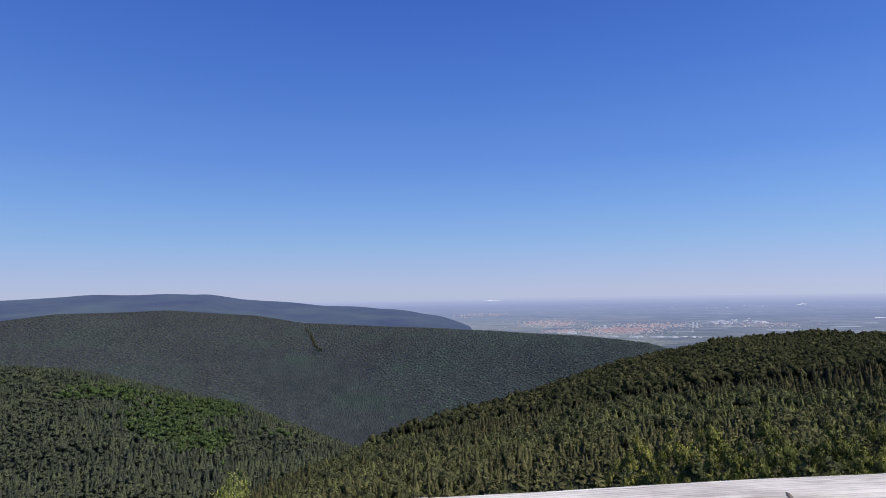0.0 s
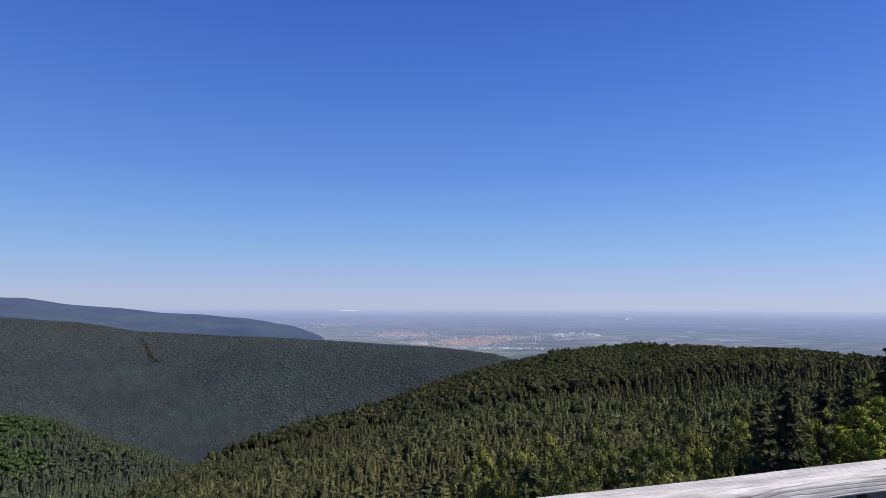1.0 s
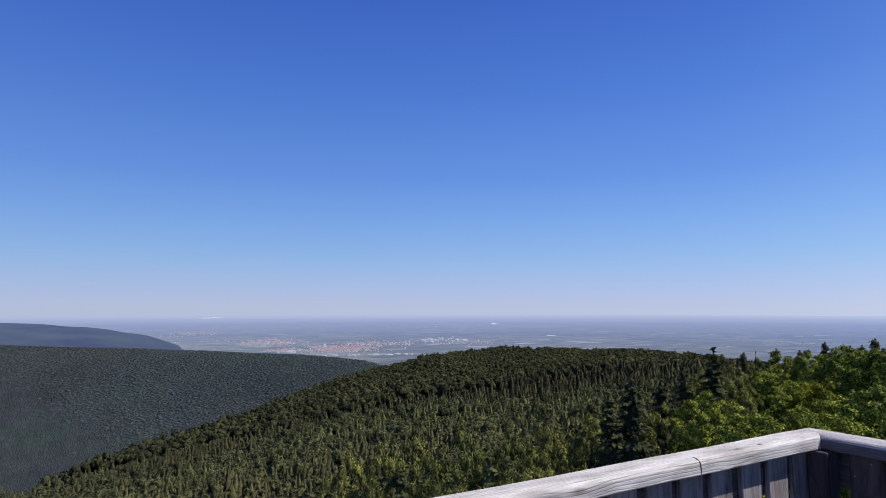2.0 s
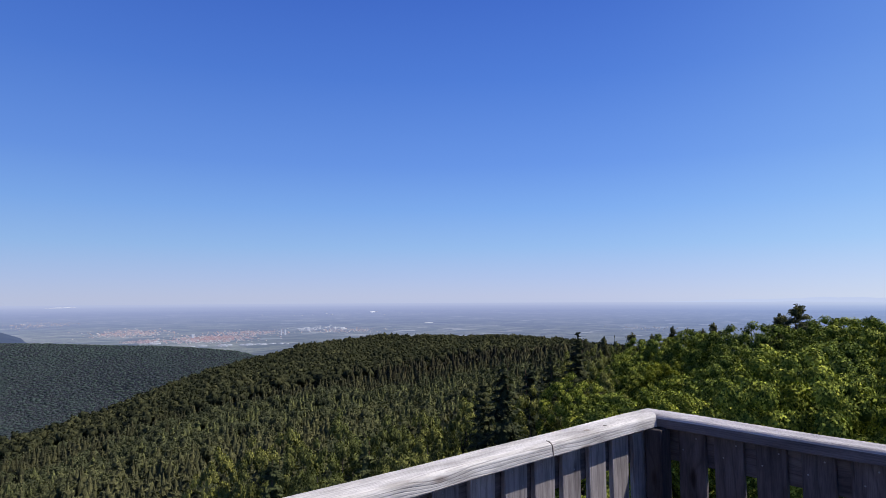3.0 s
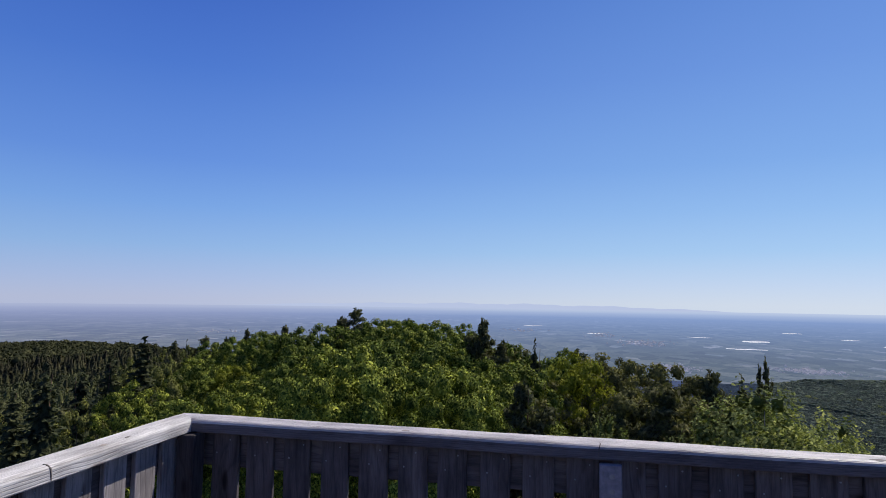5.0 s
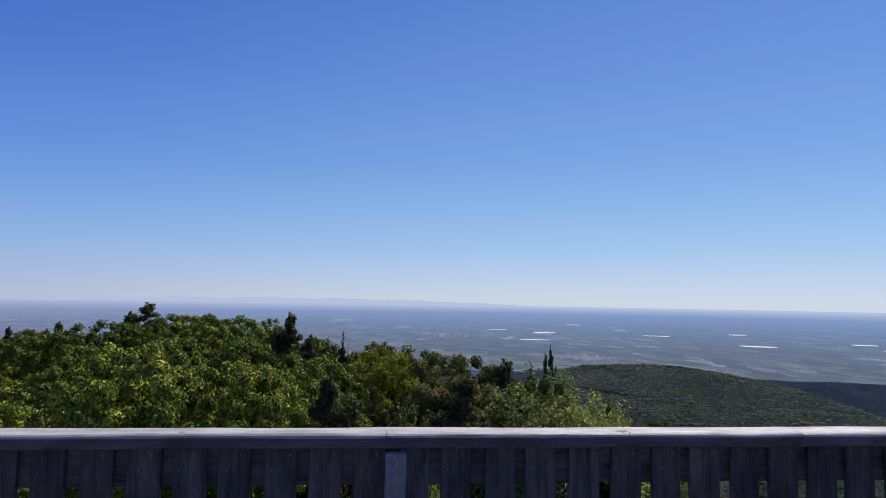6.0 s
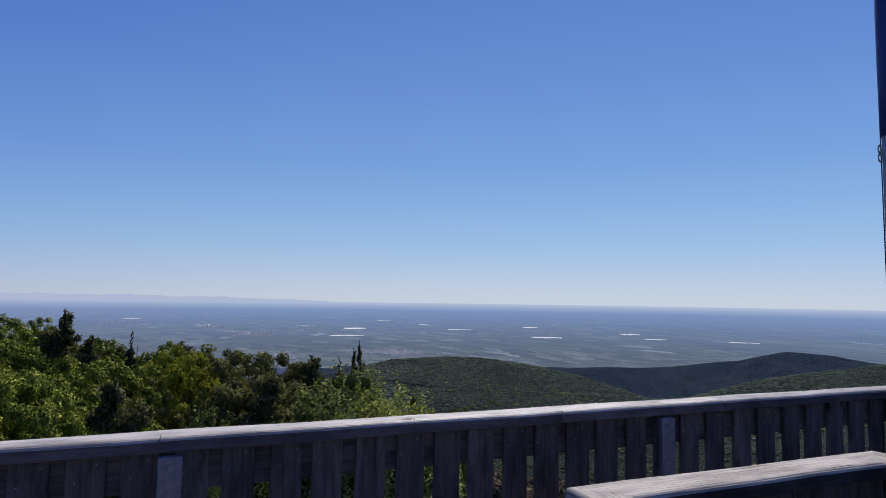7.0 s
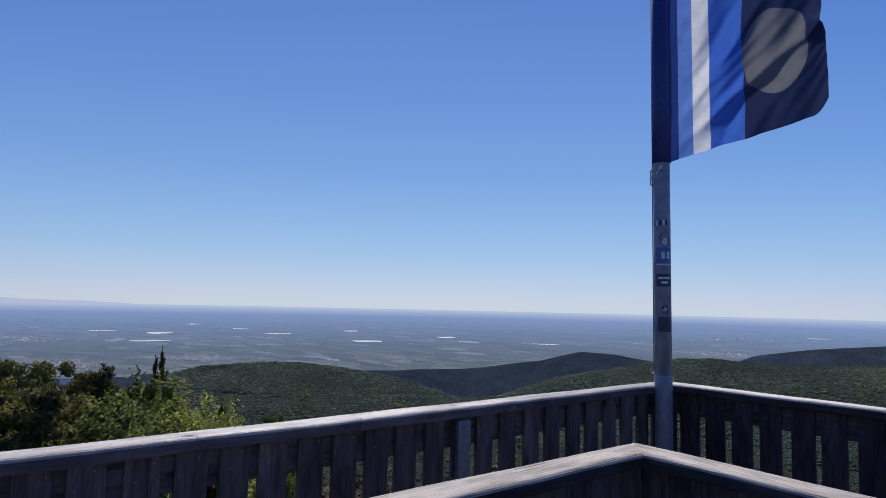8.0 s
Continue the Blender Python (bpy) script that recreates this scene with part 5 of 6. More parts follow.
def knot(rail, s, size, side=1):
    """A dark oval knot on a rail's top near its inner edge, s metres from its start, with its ring standing a little proud."""
    bm = bmesh.new()
    rings = []
    for q, lift_by in ((1.0, 0.0004), (0.72, 0.0022), (0.4, 0.0012)):
        ring = []
        for k in range(14):
            a = math.tau * k / 14
            wob = 1 + 0.14 * math.sin(3 * a + s) + 0.08 * math.sin(5 * a + 2 * s)
            ring.append(bm.verts.new((s + size * q * wob * math.cos(a), side * (W - 0.03 + 0.5 * size * q * wob * math.sin(a)), T + 0.0008 + lift_by)))
        rings.append(ring)
    for r0, r1 in zip(rings, rings[1:]):
        for k in range(14):
            bm.faces.new((r0[k], r0[(k + 1) % 14], r1[(k + 1) % 14], r1[k]))
    bm.faces.new(rings[-1])
    bmesh.ops.recalc_face_normals(bm, faces=bm.faces)
    me = bpy.data.meshes.new("knot")
    bm.to_mesh(me)
    bm.free()
    me.materials.append(KNOT)
    pieces = [c for c in rail.children if c.name.startswith("handrail")]
    return put("knot", me, Matrix(), pieces[0], "dark knot in the handrail")


KNOT = weathered_wood("knot_wood", (0.22, 0.19, 0.17), (0.42, 0.38, 0.35), 0.8, 120.0, 0.7)
crack(rail_a, 0.973, 0.003, 0.03)
crack(rail_a, 2.105, 0.0045, 0.024)
knot(rail_a, 0.69, 0.02)
knot(rail_a, 0.55, 0.014)
rail_b = railing("railing", "weathered grey wooden railing seen on its shaded side", C1, C2, IN_B, 0.288, 0.1865, [2.086, 4.548], (RAIL_W * 1.03, RAIL_W * 0.94), [3.9, 4.98], side=WOOD_RAIL_SHADED, crown=WOOD_RAIL_GREY, wider=(4.6, 0.201))
knot(rail_b, 3.08, 0.032, -1)
crack(rail_b, 3.1, 0.002, 0.03, -1)
crack(rail_b, 2.04, 0.0018, 0.04, -1)
knot(rail_b, 1.2, 0.02, -1)
railing("railing", "weathered grey wooden railing beside the flagpole", C2, end_c, IN_C, 0.26, 0.194, [], (RAIL_W * 1.06, 0), [3.4], side=WOOD_FRAME, boards=SHADED_WIDE)
west_a, west_c = end_a, end_c
railing("railing", "weathered grey wooden railing closing the platform", west_a, west_c, Vector((1, 0, 0)), 0.2, 0.194, [2.4, 4.9], (0.1, 0.1), [])
for c, ix, iy in ((C1, -0.10, -0.105), (C2, -0.10, 0.105)):
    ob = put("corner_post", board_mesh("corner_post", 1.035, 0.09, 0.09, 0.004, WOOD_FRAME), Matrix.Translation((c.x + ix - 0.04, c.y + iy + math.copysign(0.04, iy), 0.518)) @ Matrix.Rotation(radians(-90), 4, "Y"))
    tagged(ob, "square weathered corner post under the handrails", "post", "corner posts")

# parapet of the stair opening
IA, IC = Vector((1.872, -2.181, 0)), Vector((1.872, -3.70, 0))
PAR_TOP = 1.055
stair = new("stair_parapet")
tagged(stair, "weathered wooden parapet round the stair opening", "parapet")
PX, NX = Vector((1, 0, 0)), Vector((-1, 0, 0))
# parapet rail sides get dark wood in place of shade
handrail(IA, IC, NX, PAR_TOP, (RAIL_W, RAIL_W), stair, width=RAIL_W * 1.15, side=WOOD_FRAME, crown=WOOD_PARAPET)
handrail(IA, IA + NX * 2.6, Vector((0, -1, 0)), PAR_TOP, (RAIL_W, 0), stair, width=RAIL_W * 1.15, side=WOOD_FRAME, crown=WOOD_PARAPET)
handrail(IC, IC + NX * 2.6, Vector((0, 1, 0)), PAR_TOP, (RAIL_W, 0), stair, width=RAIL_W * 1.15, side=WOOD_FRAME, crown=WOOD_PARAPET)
for k in range(11):
    y = IA.y - 0.07 - k * 0.139
    put("board", board_mesh("board", 0.99, 0.137, 0.024, 0.003, WOOD_BOARD), Matrix.Translation((IA.x - 0.067, y, 0.497)) @ Matrix((Vector((0, 0, 1)), Vector((0, 1, 0)), Vector((-1, 0, 0)))).transposed().to_4x4(), stair)
for y in (IA.y - 0.067, IC.y + 0.067):
    for k in range(17):
        put("board", BOARD_MES[k % 3], Matrix.Translation((IA.x - 0.16 - k * 0.143, y, PAR_TOP - RAIL_T - 0.003 - BOARD_L / 2)) @ Matrix((Vector((0, 0, 1)), Vector((-1, 0, 0)), Vector((0, -1, 0)))).transposed().to_4x4(), stair)

# deck and the frame under it
deck = new("floor")
tagged(deck, "weathered plank deck of the lookout tower", "floor", kind="structure")
DECK_ME = board_mesh("plank", 6.3, 0.14, 0.04, 0.003, WOOD_BOARD)
SHORT_ME = board_mesh("plank", 1.1, 0.14, 0.04, 0.003, WOOD_BOARD)
SHORT2_ME = board_mesh("plank", 2.5, 0.14, 0.04, 0.003, WOOD_BOARD)
y = C1.y - 0.12
while y > C2.y - 0.1:
    if IC.y + 0.05 < y < IA.y - 0.05:
        put("plank", SHORT_ME, Matrix.Translation((2.33, y, -0.021)), deck)
        put("plank", SHORT2_ME, Matrix.Translation((-2.1, y, -0.021)), deck)
    else:
        put("plank", DECK_ME, Matrix.Translation((-0.25, y, -0.021)), deck)
    y -= 0.147
tower = new("tower_frame")
tagged(tower, "heavy timber legs and beams carrying the platform", "tower", kind="structure")
for x in (2.55, -2.9):
    for y in (0.7, -5.3):
        put("leg", board_mesh("leg", 18.2, 0.28, 0.28, 0.01, WOOD_FRAME), Matrix.Translation((x, y, -9.30)) @ Matrix.Rotation(radians(-90), 4, "Y"), tower)
for z in (-0.17, -6.0, -12.0):
    for y in (0.7, -5.3):
        put("beam", board_mesh("beam", 5.9, 0.16, 0.24, 0.008, WOOD_FRAME), Matrix.Translation((-0.18, y + 0.225, z)), tower)
    for x in (2.55, -2.9):
        put("beam", board_mesh("beam", 6.5, 0.16, 0.22, 0.008, WOOD_FRAME), Matrix.Translation((x + 0.225, -2.3, z - 0.24)) @ Matrix.Rotation(radians(90), 4, "Z"), tower)


# the deck leans a little with its tower
LEAN = Matrix.Translation((0, -0.8, EYE_Z)) @ Matrix.Rotation(radians(LEAN_X), 4, "X") @ Matrix.Rotation(-radians(LEAN_Y), 4, "Y") @ Matrix.Translation((0, 0.8, -EYE_Z))
for ob in [o for o in scene.objects if o.parent is None and o.name.split(".")[0] in ("railing", "corner_post", "stair_parapet", "floor", "tower_frame")]:
    ob.matrix_basis = LEAN @ ob.matrix_basis


# ---- the plain: foil-covered fields, towns ----
def plain_place(az, el):
    return (EYE_Z - PLAIN_Z) / math.tan(radians(-el - lift(az)))


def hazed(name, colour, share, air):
    """A far thing's own colour with haze painted in as a fixed share of emission."""
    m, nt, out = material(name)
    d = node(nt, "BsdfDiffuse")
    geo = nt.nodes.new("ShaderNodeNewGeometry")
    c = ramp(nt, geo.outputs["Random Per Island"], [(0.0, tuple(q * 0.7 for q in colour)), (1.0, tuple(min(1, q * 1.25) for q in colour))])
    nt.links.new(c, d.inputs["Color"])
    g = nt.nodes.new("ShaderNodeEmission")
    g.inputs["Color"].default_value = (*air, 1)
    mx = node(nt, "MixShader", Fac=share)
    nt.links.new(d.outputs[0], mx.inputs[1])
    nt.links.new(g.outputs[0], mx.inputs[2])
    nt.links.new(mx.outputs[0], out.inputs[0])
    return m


# glow colour that paints haze onto foil, roofs, walls and halls
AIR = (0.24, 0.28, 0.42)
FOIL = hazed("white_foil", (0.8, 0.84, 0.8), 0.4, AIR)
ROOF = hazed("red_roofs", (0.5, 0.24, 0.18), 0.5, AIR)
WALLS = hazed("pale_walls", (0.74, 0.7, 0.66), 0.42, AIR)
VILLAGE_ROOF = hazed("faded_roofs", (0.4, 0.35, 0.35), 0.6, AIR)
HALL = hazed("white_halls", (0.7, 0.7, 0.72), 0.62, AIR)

# azimuth, angle below the eye's level, width and depth in degrees
FOILS = ((104.4, -3.3, 2.0, 0.21), (122.0, -3.83, 2.8, 0.2), (129.3, -3.33, 1.7, 0.15), (131.4, -3.69, 1.9, 0.1), (120.5, -2.95, 1.3, 0.13),
         (138.4, -3.65, 2.4, 0.1), (114.1, -3.3, 2.3, 0.10), (103.7, -3.97, 3.1, 0.12), (107.0, -2.54, 1.4, 0.08), (100.1, -3.13, 2.0, 0.06),
         (110.9, -2.9, 1.3, 0.06), (91.5, -3.06, 1.6, 0.07), (85.9, -2.48, 1.7, 0.07), (8.0, -0.85, 2.1, 0.07),
         (33.4, -1.61, 0.7, 0.10), (38.5, -2.68, 0.8, 0.07), (160.1, -2.16, 1.5, 0.07), (152.8, -2.61, 0.9, 0.06))
for az, el, w, h in FOILS:
    n = 9
    vs = []
    for row in (-0.5, 0.5):
        for k in range(n):
            u = k / (n - 1) - 0.5
            a = az + u * w
            e = el + row * h * 0.8 * (0.35 + 0.65 * math.cos(u * 2.9)) + 0.04 * h * math.sin(9 * u) + 0.12 * h * u
            vs.append((a, plain_place(a, e)))
    arr = np.array(vs)
    low, kk = settle(arr[:, 0], arr[:, 1], np.full(len(arr), PLAIN_Z + 2.0))
    top, kk = settle(arr[:, 0], arr[:, 1], np.full(len(arr), PLAIN_Z + 3.0))
    v = np.concatenate([low, top])
    f = []
    for k in range(n - 1):
        f.append((2 * n + k, 2 * n + k + 1, 3 * n + k + 1, 3 * n + k))
        f.append((k, 2 * n + k, 2 * n + k + 1, k + 1))
        f.append((n + k, n + k + 1, 3 * n + k + 1, 3 * n + k))
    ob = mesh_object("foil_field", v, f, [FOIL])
    tagged(ob, "field under glaring white foil on the plain", "field", "foil fields")


def town(name, label, rows, wide, high, hall=False, roof=None):
    """Gabled houses (or flat halls) strewn over patches of the plain."""
    vs, fs, mats, base = [], [], [], 0
    for az, el, w, h, count in rows:
        for _ in range(count):
            a = az + rng.normal(0, 0.27) * w
            e = el + rng.normal(0, 0.27) * h
            r = plain_place(a, min(e, -0.9))
            lx, ly, hz = rng.uniform(*wide), rng.uniform(*wide) * (0.5 if hall else 0.75), rng.uniform(*high)
            t = rng.uniform(0, math.pi)
            dx, dy = math.cos(t), math.sin(t)
            ar = radians(a)
            cx, cy = math.sin(ar) * r, math.cos(ar) * r
            pts = []
            for sx, sy, z in ((-1, -1, 0), (1, -1, 0), (1, 1, 0), (-1, 1, 0), (-1, -1, 1), (1, -1, 1), (1, 1, 1), (-1, 1, 1), (-1, 0, 1.7), (1, 0, 1.7)):
                if hall:
                    z = min(z, 1.06)
                pts.append((cx + dx * sx * lx / 2 - dy * sy * ly / 2, cy + dy * sx * lx / 2 + dx * sy * ly / 2, PLAIN_Z + z * hz))
            q = np.array(pts)
            rr = np.hypot(q[:, 0], q[:, 1])
            p, kk = settle(np.degrees(np.arctan2(q[:, 0], q[:, 1])), rr, q[:, 2])
            vs.append(p)
            for face, mat in (((0, 1, 5, 4), 0), ((1, 2, 6, 5), 0), ((2, 3, 7, 6), 0), ((3, 0, 4, 7), 0), ((4, 5, 9, 8), 1), ((6, 7, 8, 9), 1)):
                fs.append(tuple(base + i for i in face)), mats.append(mat)
            base += 10
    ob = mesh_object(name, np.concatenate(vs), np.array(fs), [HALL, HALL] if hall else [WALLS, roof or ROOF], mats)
    return tagged(ob, label, "town", kind="stuff")


town("town_houses", "red-roofed houses of a town on the plain", ((6.8, -2.2, 4.2, 0.36, 130), (12.7, -3.07, 5.2, 0.55, 420), (19.4, -3.75, 6.2, 0.55, 800), (22.5, -3.3, 6.0, 0.4, 260), (14.2, -3.8, 3.2, 0.3, 120), (31, -3.3, 6.0, 0.4, 140)), (9, 18), (4, 7))
town("village_houses", "small villages scattered over the hazy plain", ((92.1, -3.2, 2.7, 0.39, 60), (95.5, -3.8, 3.8, 0.49, 140), (98.0, -5.9, 3.4, 0.7, 170), (108.4, -5.5, 4.7, 0.4, 170), (84.9, -2.9, 3.3, 0.27, 60), (153.6, -3.9, 5.6, 0.4, 160), (153.6, -2.7, 12, 0.5, 140), (58, -3.2, 5, 0.3, 60)), (11, 20), (5, 8), roof=VILLAGE_ROOF)
town("factory_halls", "long white factory halls beside the town", ((28.3, -3.05, 4.4, 0.4, 55), (14.7, -3.96, 1.0, 0.15, 8), (22.5, -4.35, 5.5, 0.12, 26), (95.3, -3.7, 3.0, 0.4, 12), (153.6, -3.9, 5.0, 0.3, 10), (155, -2.5, 8.0, 0.2, 12), (30, -1.8, 14, 0.4, 12)), (28, 75), (7, 12), True)
for az, el, wide_m, tall in ((25.15, -3.55, 14, 58), (25.5, -3.55, 14, 58), (17.8, -3.6, 26, 40)):
    r = plain_place(az, el)
    p, k = settle(np.array([az]), np.array([r]), np.array([PLAIN_Z]))
    k = float(k[0])
    bm = bmesh.new()
    bmesh.ops.create_cube(bm, size=1.0)
    bmesh.ops.scale(bm, vec=(wide_m * k, wide_m * k, tall * k), verts=bm.verts)
    bmesh.ops.translate(bm, vec=(0, 0, tall * k / 2), verts=bm.verts)
    up = [f for f in bm.faces if f.normal.z > 0.5]
    bmesh.ops.inset_region(bm, faces=up, thickness=wide_m * k * 0.2)
    bmesh.ops.translate(bm, vec=(0, 0, tall * k * 0.06), verts=[v for f in up for v in f.verts])
    me = bpy.data.meshes.new("tower_block")
    bm.to_mesh(me)
    bm.free()
    me.materials.append(HALL)
    ob = put("tower_block", me, Matrix.Translation(p[0]))
    tagged(ob, "pale tower block standing over the town", "building", "tower blocks")

# faint chain of mountains on the horizon
vs, fs = [], []
span = np.arange(58, 104, 0.5)
for i, az in enumerate(span):
    edge = max(0.0, math.sin(math.pi * (az - 58) / 46))
    up = -0.62 + edge ** 0.7 * (0.52 + 0.05 * math.sin(az * 0.9) + 0.035 * math.sin(az * 2.3 + 1) + 0.02 * math.sin(az * 5.1))
    for e in (-0.95, up):
        a = radians(az)
        vs.append((math.sin(a) * 4560, math.cos(a) * 4560, EYE_Z + math.tan(radians(e)) * 4560))
    a = radians(az)
    vs.append((math.sin(a) * 4640, math.cos(a) * 4640, EYE_Z + math.tan(radians(-0.95)) * 4640))
for i in range(len(span) - 1):
    a, b = 3 * i, 3 * i + 3
    fs.append((a, a + 1, b + 1, b)), fs.append((a + 1, a + 2, b + 2, b + 1))
# almost wholly painted haze, glowing close to the sky's colour
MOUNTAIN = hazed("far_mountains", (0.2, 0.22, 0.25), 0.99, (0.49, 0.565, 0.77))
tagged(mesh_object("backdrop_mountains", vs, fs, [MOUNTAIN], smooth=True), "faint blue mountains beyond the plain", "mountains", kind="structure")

# ---- flagpole and flag ----
POLE = Vector((2.735, -5.385, 0))
pole = new("flagpole")
pole.location = LEAN @ POLE
tagged(pole, "grey metal flagpole covered with small stickers", "flagpole")


def lathe(name, rings, mat, parent, m=Matrix(), label="", sides=24):
    bm = bmesh.new()
    prev = None
    for q, z in rings:
        ring = [bm.verts.new((math.cos(math.tau * k / sides) * q, math.sin(math.tau * k / sides) * q, z)) for k in range(sides)]
        if prev:
            for k in range(sides):
                f = bm.faces.new((prev[k], prev[(k + 1) % sides], ring[(k + 1) % sides], ring[k]))
                f.smooth = True
        else:
            bm.faces.new(ring[::-1])
        prev = ring
    bm.faces.new(prev)
    me = bpy.data.meshes.new(name)
    bm.to_mesh(me)
    bm.free()
    me.materials.append(mat)
    return put(name, me, m, parent, label)


PR = 0.062
lathe("tube", ((PR, 1.18), (PR, 2.2), (PR * 0.98, 3.6), (PR * 0.95, 5.6), (PR * 0.8, 5.62)), POLE_PAINT, pole)
lathe("socket", ((PR + 0.003, 0.0), (PR + 0.003, 1.17), (PR + 0.002, 1.18), (PR, 1.182)), simple("zinc_socket", (0.23, 0.26, 0.34), 0.45, 0.1, 9.0), pole, label="galvanised socket tube of the pole")
lathe("base_plate", ((0.13, 0.0), (0.13, 0.012), (0.128, 0.014)), POST_GREY, pole)

NAVY = simple("navy_print", (0.02, 0.03, 0.07), 0.4, 0, 60)
BLUEPRINT = simple("blue_print", (0.05, 0.12, 0.34), 0.4, 0, 60)
PALE = simple("pale_print", (0.62, 0.63, 0.66), 0.45, 0, 60)
BROWN = simple("brown_print", (0.10, 0.06, 0.05), 0.5, 0, 60)
eye_a = math.atan2(-1.1 - POLE.y, 0.15 - POLE.x)       # the side that faces the platform


def decal(name, turn, z0, z1, spread, mat, lift, parent, label="", outline=None):
    """A printed patch that follows the round of the pole. turn and spread in radians round it."""
    bm = bmesh.new()
    n = 8
    q = PR + lift
    if outline is None:
        cols = []
        for k in range(n + 1):
            a = eye_a + turn + spread * (k / n - 0.5)
            cols.append([bm.verts.new((math.cos(a) * q, math.sin(a) * q, z)) for z in (z0, z1)])
        for a, b in zip(cols, cols[1:]):
            bm.faces.new((a[0], b[0], b[1], a[1]))
    else:
        ring = []
        for u, v in outline:
            a = eye_a + turn + spread * u
            ring.append(bm.verts.new((math.cos(a) * q, math.sin(a) * q, z0 + (z1 - z0) * v)))
        bm.faces.new(ring)
    bmesh.ops.recalc_face_normals(bm, faces=bm.faces)
    me = bpy.data.meshes.new(name)
    bm.to_mesh(me)
    bm.free()
    me.materials.append(mat)
    return put(name, me, Matrix(), parent, label)


round_line = [(0.5 * math.cos(math.tau * k / 16), 0.5 + 0.5 * math.sin(math.tau * k / 16)) for k in range(16)]


def pole_z(y_up):
    """Height on the pole from the share of the stretch between the socket's rim (0) and the flag's foot (1)."""
    return 1.18 + y_up * (2.78 - 1.18)


# stickers, from the top down: share of height, share of length
s1 = decal("sticker", 0.0, pole_z(0.955), pole_z(0.995), 1.6, PALE, 0.0012, pole, "pale sticker with a dark peak", [(-0.5, 0), (-0.36, 0), (0, 0.72), (0.36, 0), (0.5, 0), (0.06, 1), (-0.06, 1)])
decal("mark", 0.0, pole_z(0.955), pole_z(0.98), 0.9, NAVY, 0.0016, s1, "", [(-0.5, 0), (0.5, 0), (0, 1)])
for k, (t, sp, mat) in enumerate(((-0.95, 0.26, NAVY), (-0.62, 0.3, PALE), (-0.2, 0.34, NAVY), (0.2, 0.26, PALE), (0.5, 0.22, NAVY))):
    decal("sticker", t, pole_z(0.705), pole_z(0.73), sp, mat, 0.0012, pole, "narrow strip of dark and pale blocks")
s2 = decal("sticker", 0.3, pole_z(0.605), pole_z(0.675), 1.3, BROWN, 0.0012, pole, "round dark brown sticker with a pale spot", round_line)
decal("mark", 0.35, pole_z(0.612), pole_z(0.645), 0.6, PALE, 0.0016, s2, "", round_line)
s3 = decal("sticker", 0.2, pole_z(0.525), pole_z(0.60), 1.9, BLUEPRINT, 0.0012, pole, "blue sticker with two pale signs")
for t in (0.12, 0.72):
    decal("mark", t, pole_z(0.546), pole_z(0.58), 0.4, PALE, 0.0016, s3)
decal("mark", 0.2, pole_z(0.516), pole_z(0.522), 1.9, PALE, 0.0016, s3)
s4 = decal("sticker", 0.2, pole_z(0.415), pole_z(0.475), 1.9, NAVY, 0.0012, pole, "black sticker with two lines of print")
for z in (0.45, 0.429):
    decal("bar", 0.25, pole_z(z), pole_z(z + 0.011), 1.5 if z > 0.44 else 0.8, PALE, 0.0016, s4)
decal("sticker", -0.1, pole_z(0.352), pole_z(0.368), 1.8, NAVY, 0.0012, pole, "thin dark scrawl", [(-0.5, 0.2), (0.1, 0.7), (0.5, 0.5), (0.5, 0.9), (-0.1, 1.0), (-0.5, 0.5)])
s5 = decal("sticker", 0.3, pole_z(0.288), pole_z(0.328), 0.85, NAVY, 0.0012, pole, "small round black sticker", round_line)
decal("bar", 0.3, pole_z(0.304), pole_z(0.311), 0.6, PALE, 0.0016, s5)
decal("sticker", 0.28, pole_z(0.203), pole_z(0.272), 1.7, NAVY, 0.0012, pole, "plain dark blue sticker")


def ring_mesh(name, major, minor, mat):
    bm = bmesh.new()
    rings = []
    for i in range(16):
        a = math.tau * i / 16
        rings.append([bm.verts.new(((major + minor * math.cos(math.tau * k / 8)) * math.cos(a), minor * math.sin(math.tau * k / 8), (major + minor * math.cos(math.tau * k / 8)) * math.sin(a) * 1.5)) for k in range(8)])
    for i in range(16):
        for k in range(8):
            f = bm.faces.new((rings[i][k], rings[(i + 1) % 16][k], rings[(i + 1) % 16][(k + 1) % 8], rings[i][(k + 1) % 8]))
            f.smooth = True
    me = bpy.data.meshes.new(name)
    bm.to_mesh(me)
    bm.free()
    me.materials.append(mat)
    return me


STEEL = simple("steel_hook", (0.45, 0.46, 0.48), 0.3, 1.0, 60)
left_a = eye_a - math.pi / 2
for z in (2.72, 2.66, 1.21):
    m = Matrix.Translation((math.cos(left_a) * (PR + 0.012), math.sin(left_a) * (PR + 0.012), z)) @ Matrix.Rotation(left_a + 0.4 * z, 4, "Z")
    put("snap_hook", ring_mesh("snap_hook", 0.017, 0.005, STEEL), m, pole, "steel snap hook of the flag line")
lathe("halyard", ((0.004, 1.22), (0.004, 5.5)), simple("cord", (0.2, 0.2, 0.22), 0.8, 0, 90), pole, Matrix.Translation((math.cos(left_a) * (PR + 0.005), math.sin(left_a) * (PR + 0.005), 0)), sides=8)


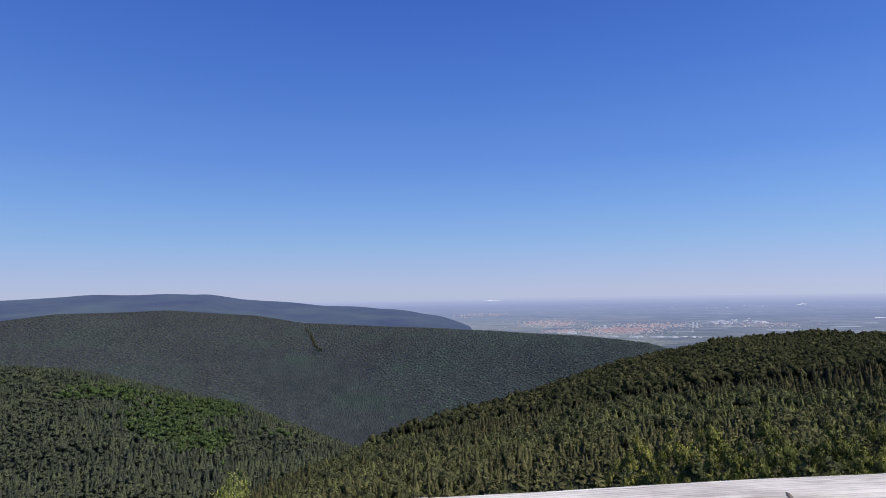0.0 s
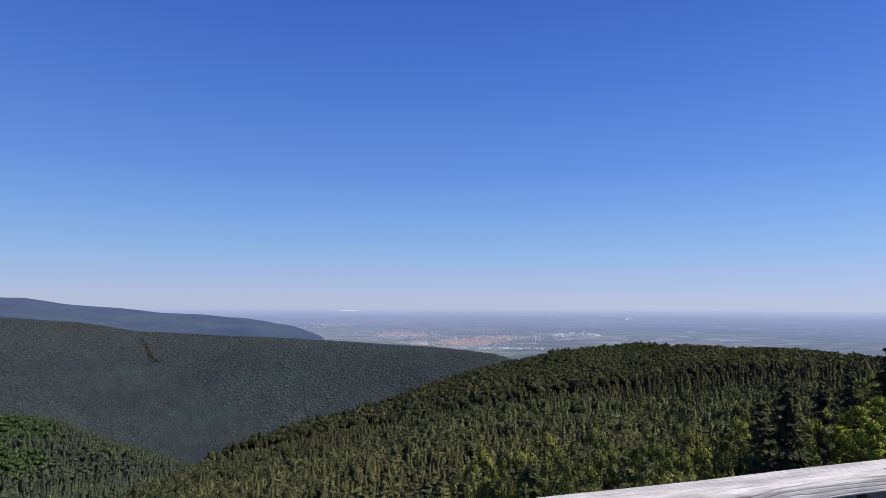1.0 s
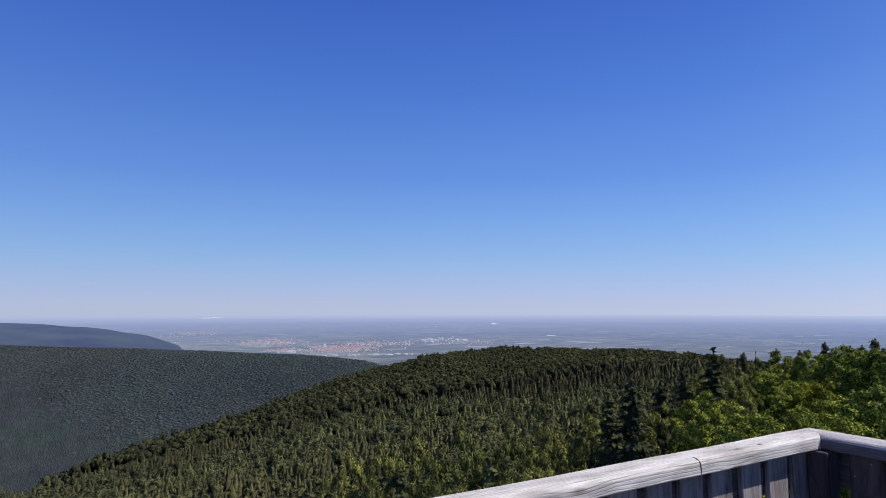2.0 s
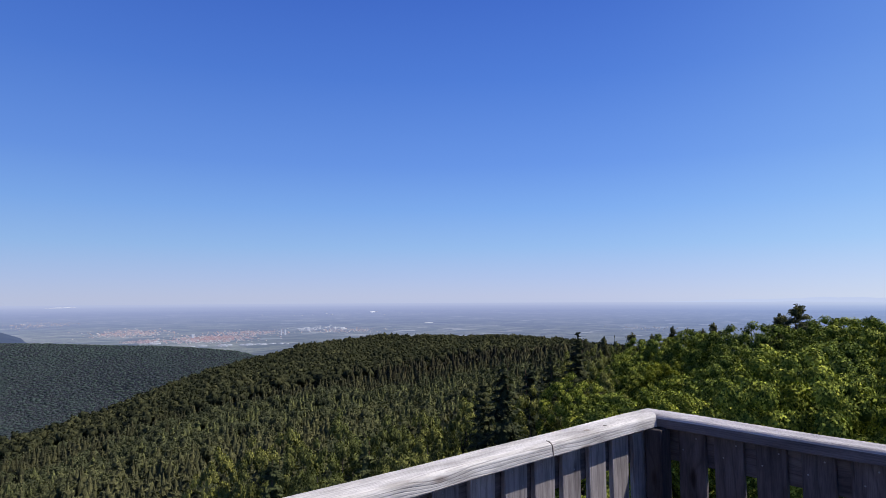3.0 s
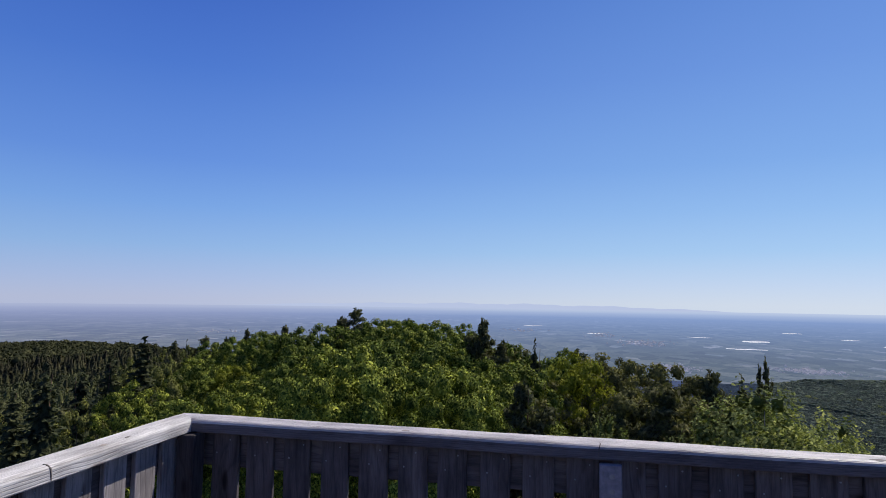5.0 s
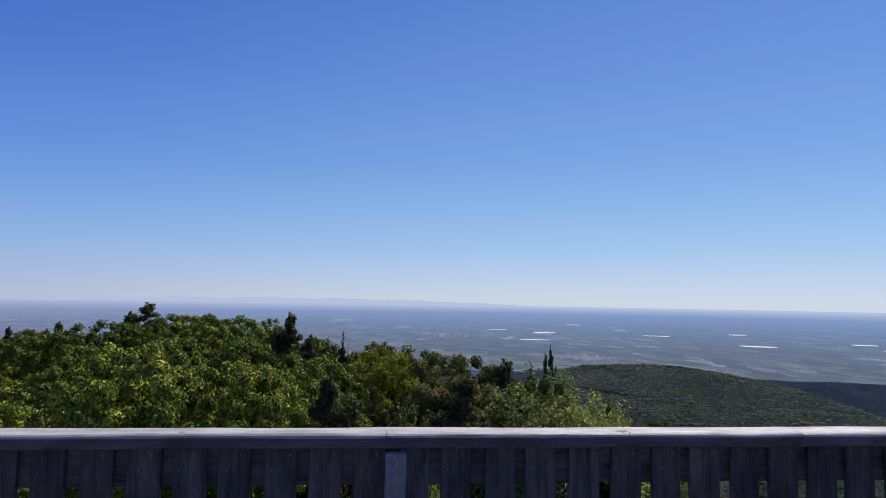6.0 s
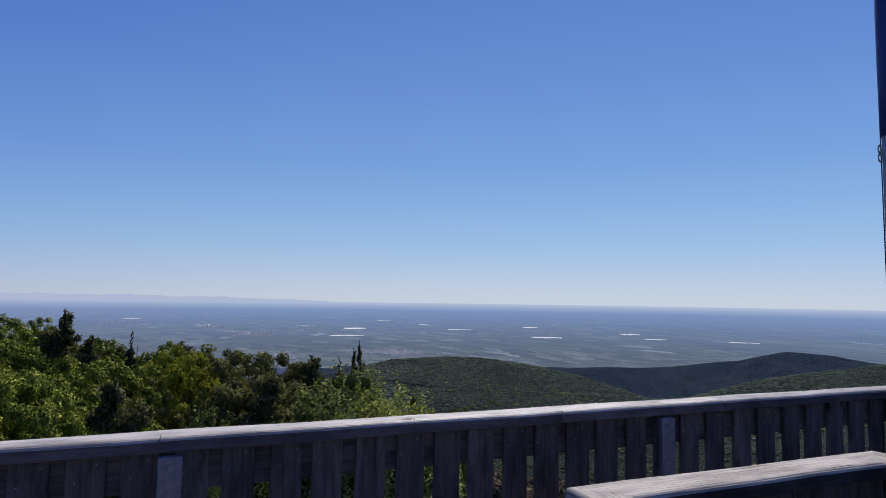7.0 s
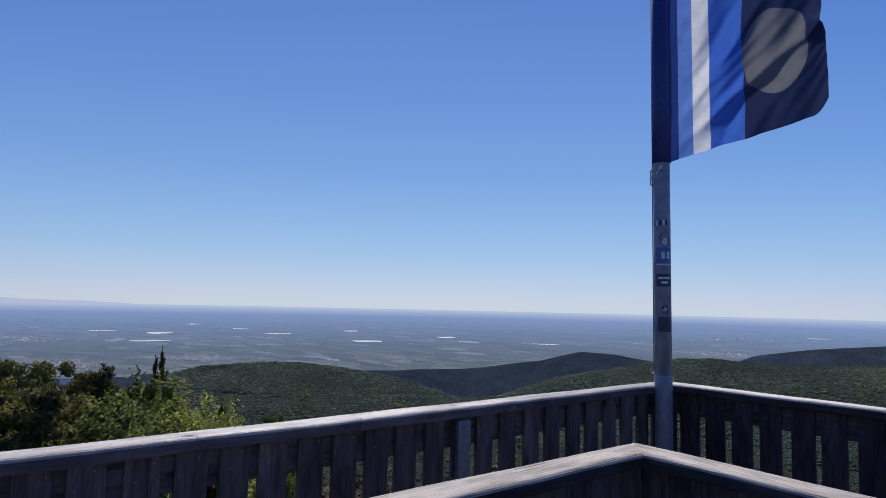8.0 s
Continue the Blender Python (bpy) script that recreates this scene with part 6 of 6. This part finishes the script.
def flag_cloth(name):
    """Printed flag cloth: upright stripes by the share of its length, one with painted sheen, and a grey disc on the
    dark end.
    """
    m, nt, out = material(name)
    L = nt.links
    uv = nt.nodes.new("ShaderNodeUVMap")
    uv.uv_map = "cloth"
    sep = nt.nodes.new("ShaderNodeSeparateXYZ")
    L.new(uv.outputs[0], sep.inputs[0])
    r = nt.nodes.new("ShaderNodeValToRGB")
    r.color_ramp.interpolation = "CONSTANT"
    e = r.color_ramp.elements
    e[0].position, e[0].color = 0.0, (0.02, 0.048, 0.22, 1)
    # blue stripe, lightened to paint the sheen of light through the cloth
    e[1].position, e[1].color = 0.085, (0.13, 0.25, 0.66, 1)
    for q, c in ((0.18, (0.8, 0.8, 0.84)), (0.295, (0.05, 0.14, 0.56)), (0.515, (0.018, 0.026, 0.08))):
        e.new(q).color = (*c, 1)
    L.new(sep.outputs["X"], r.inputs[0])
    col = r.outputs[0]
    shift = nt.nodes.new("ShaderNodeVectorMath")
    shift.operation = "MULTIPLY_ADD"
    L.new(uv.outputs[0], shift.inputs[0])
    shift.inputs[1].default_value, shift.inputs[2].default_value = (5.0, 6.4, 0), (-3.55, -1.86, 0)
    ln = nt.nodes.new("ShaderNodeVectorMath")
    ln.operation = "LENGTH"
    L.new(shift.outputs[0], ln.inputs[0])
    inside = nt.nodes.new("ShaderNodeMath")
    inside.operation = "LESS_THAN"
    L.new(ln.outputs["Value"], inside.inputs[0])
    inside.inputs[1].default_value = 1.0
    col = mixed(nt, inside.outputs[0], col, (0.135, 0.14, 0.17))
    tc = nt.nodes.new("ShaderNodeTexCoord")
    weave = node(nt, "TexNoise", Scale=14.0, Detail=2.0)
    L.new(tc.outputs["Object"], weave.inputs["Vector"])
    c = mixed(nt, 1.0, col, ramp(nt, weave.outputs[0], [(0.3, (0.93, 0.93, 0.93)), (0.7, (1.1, 1.1, 1.1))]), "MULTIPLY")
    d = node(nt, "BsdfPrincipled", Roughness=0.4)
    d.inputs["Sheen Weight"].default_value = 0.2
    tr = nt.nodes.new("ShaderNodeBsdfTranslucent")
    L.new(c, d.inputs["Base Color"])
    L.new(c, tr.inputs["Color"])
    mx = node(nt, "MixShader", Fac=0.48)
    L.new(d.outputs[0], mx.inputs[1])
    L.new(tr.outputs[0], mx.inputs[2])
    L.new(mx.outputs[0], out.inputs[0])
    return m


flag = new("flag")
flag.location = LEAN @ POLE
tagged(flag, "blue flag with white stripe and dark end, blowing in wind", "flag")
FOOT, TOP, LONG = 2.80, 5.2, 1.06
out_dir = Vector((-0.85, -0.53, 0)).normalized()
side_dir = Vector((-out_dir.y, out_dir.x, 0))
lathe("sleeve", ((PR + 0.008, FOOT), (PR + 0.010, FOOT + 0.5), (PR + 0.008, TOP)), simple("sleeve_cloth", (0.02, 0.045, 0.2), 0.5, 0, 30), flag, label="navy sleeve round the pole")


def flag_point(u, v):
    """u along the flag from the pole, v up from its foot."""
    x, z = u * LONG, v * (TOP - FOOT)
    rise = (0.31 * u + 0.11 * max(0.0, (u - 0.9) / 0.1) ** 2) * (1 - v) ** 2
    free = min(1.0, 2.6 * u)
    slant = x - 0.62 * z
    sweep = z - 0.8 * x
    fold = free * (0.028 * (math.sin(11.0 * slant + 0.9) + 0.35 * math.sin(22.0 * slant + 2.0)) + 0.022 * math.sin(24 * x - 6 * z + 1.2))
    # folds that sweep up from the lower lashing
    fold += free * (0.06 * math.exp(-((sweep - 0.02) / 0.055) ** 2) - 0.035 * math.exp(-((sweep + 0.16) / 0.09) ** 2) + 0.05 * math.exp(-((z - 1.6 * x - 0.1) / 0.09) ** 2))
    fold += 0.05 * u * math.sin(4.2 * u + 1.1 * z)
    fold *= 0.45 + 0.55 * min(1.0, 4 * v)
    reach = x * (1.0 + u * (0.04 - 0.03 * min(z, 1.1)))
    fold += free * 0.004 * math.sin(46 * (x - 0.8 * z) + 3 * math.sin(5 * z))
    p = out_dir * (PR * 0.6 + reach) + side_dir * fold
    return (p.x, p.y, FOOT + z + rise)


NU, NV = 160, 130
verts = [flag_point(i / NU, j / NV) for j in range(NV + 1) for i in range(NU + 1)]
faces = [(j * (NU + 1) + i, j * (NU + 1) + i + 1, (j + 1) * (NU + 1) + i + 1, (j + 1) * (NU + 1) + i) for j in range(NV) for i in range(NU)]
fl = mesh_object("cloth", verts, faces, [flag_cloth("flag_cloth")], parent=flag, smooth=True)
fl.data.uv_layers.new(name="cloth")
grid = np.array([(i / NU, j / NV) for j in range(NV + 1) for i in range(NU + 1)], np.float32)
loops = np.empty(len(fl.data.loops), np.int32)
fl.data.loops.foreach_get("vertex_index", loops)
fl.data.uv_layers["cloth"].data.foreach_set("uv", grid[loops].ravel())
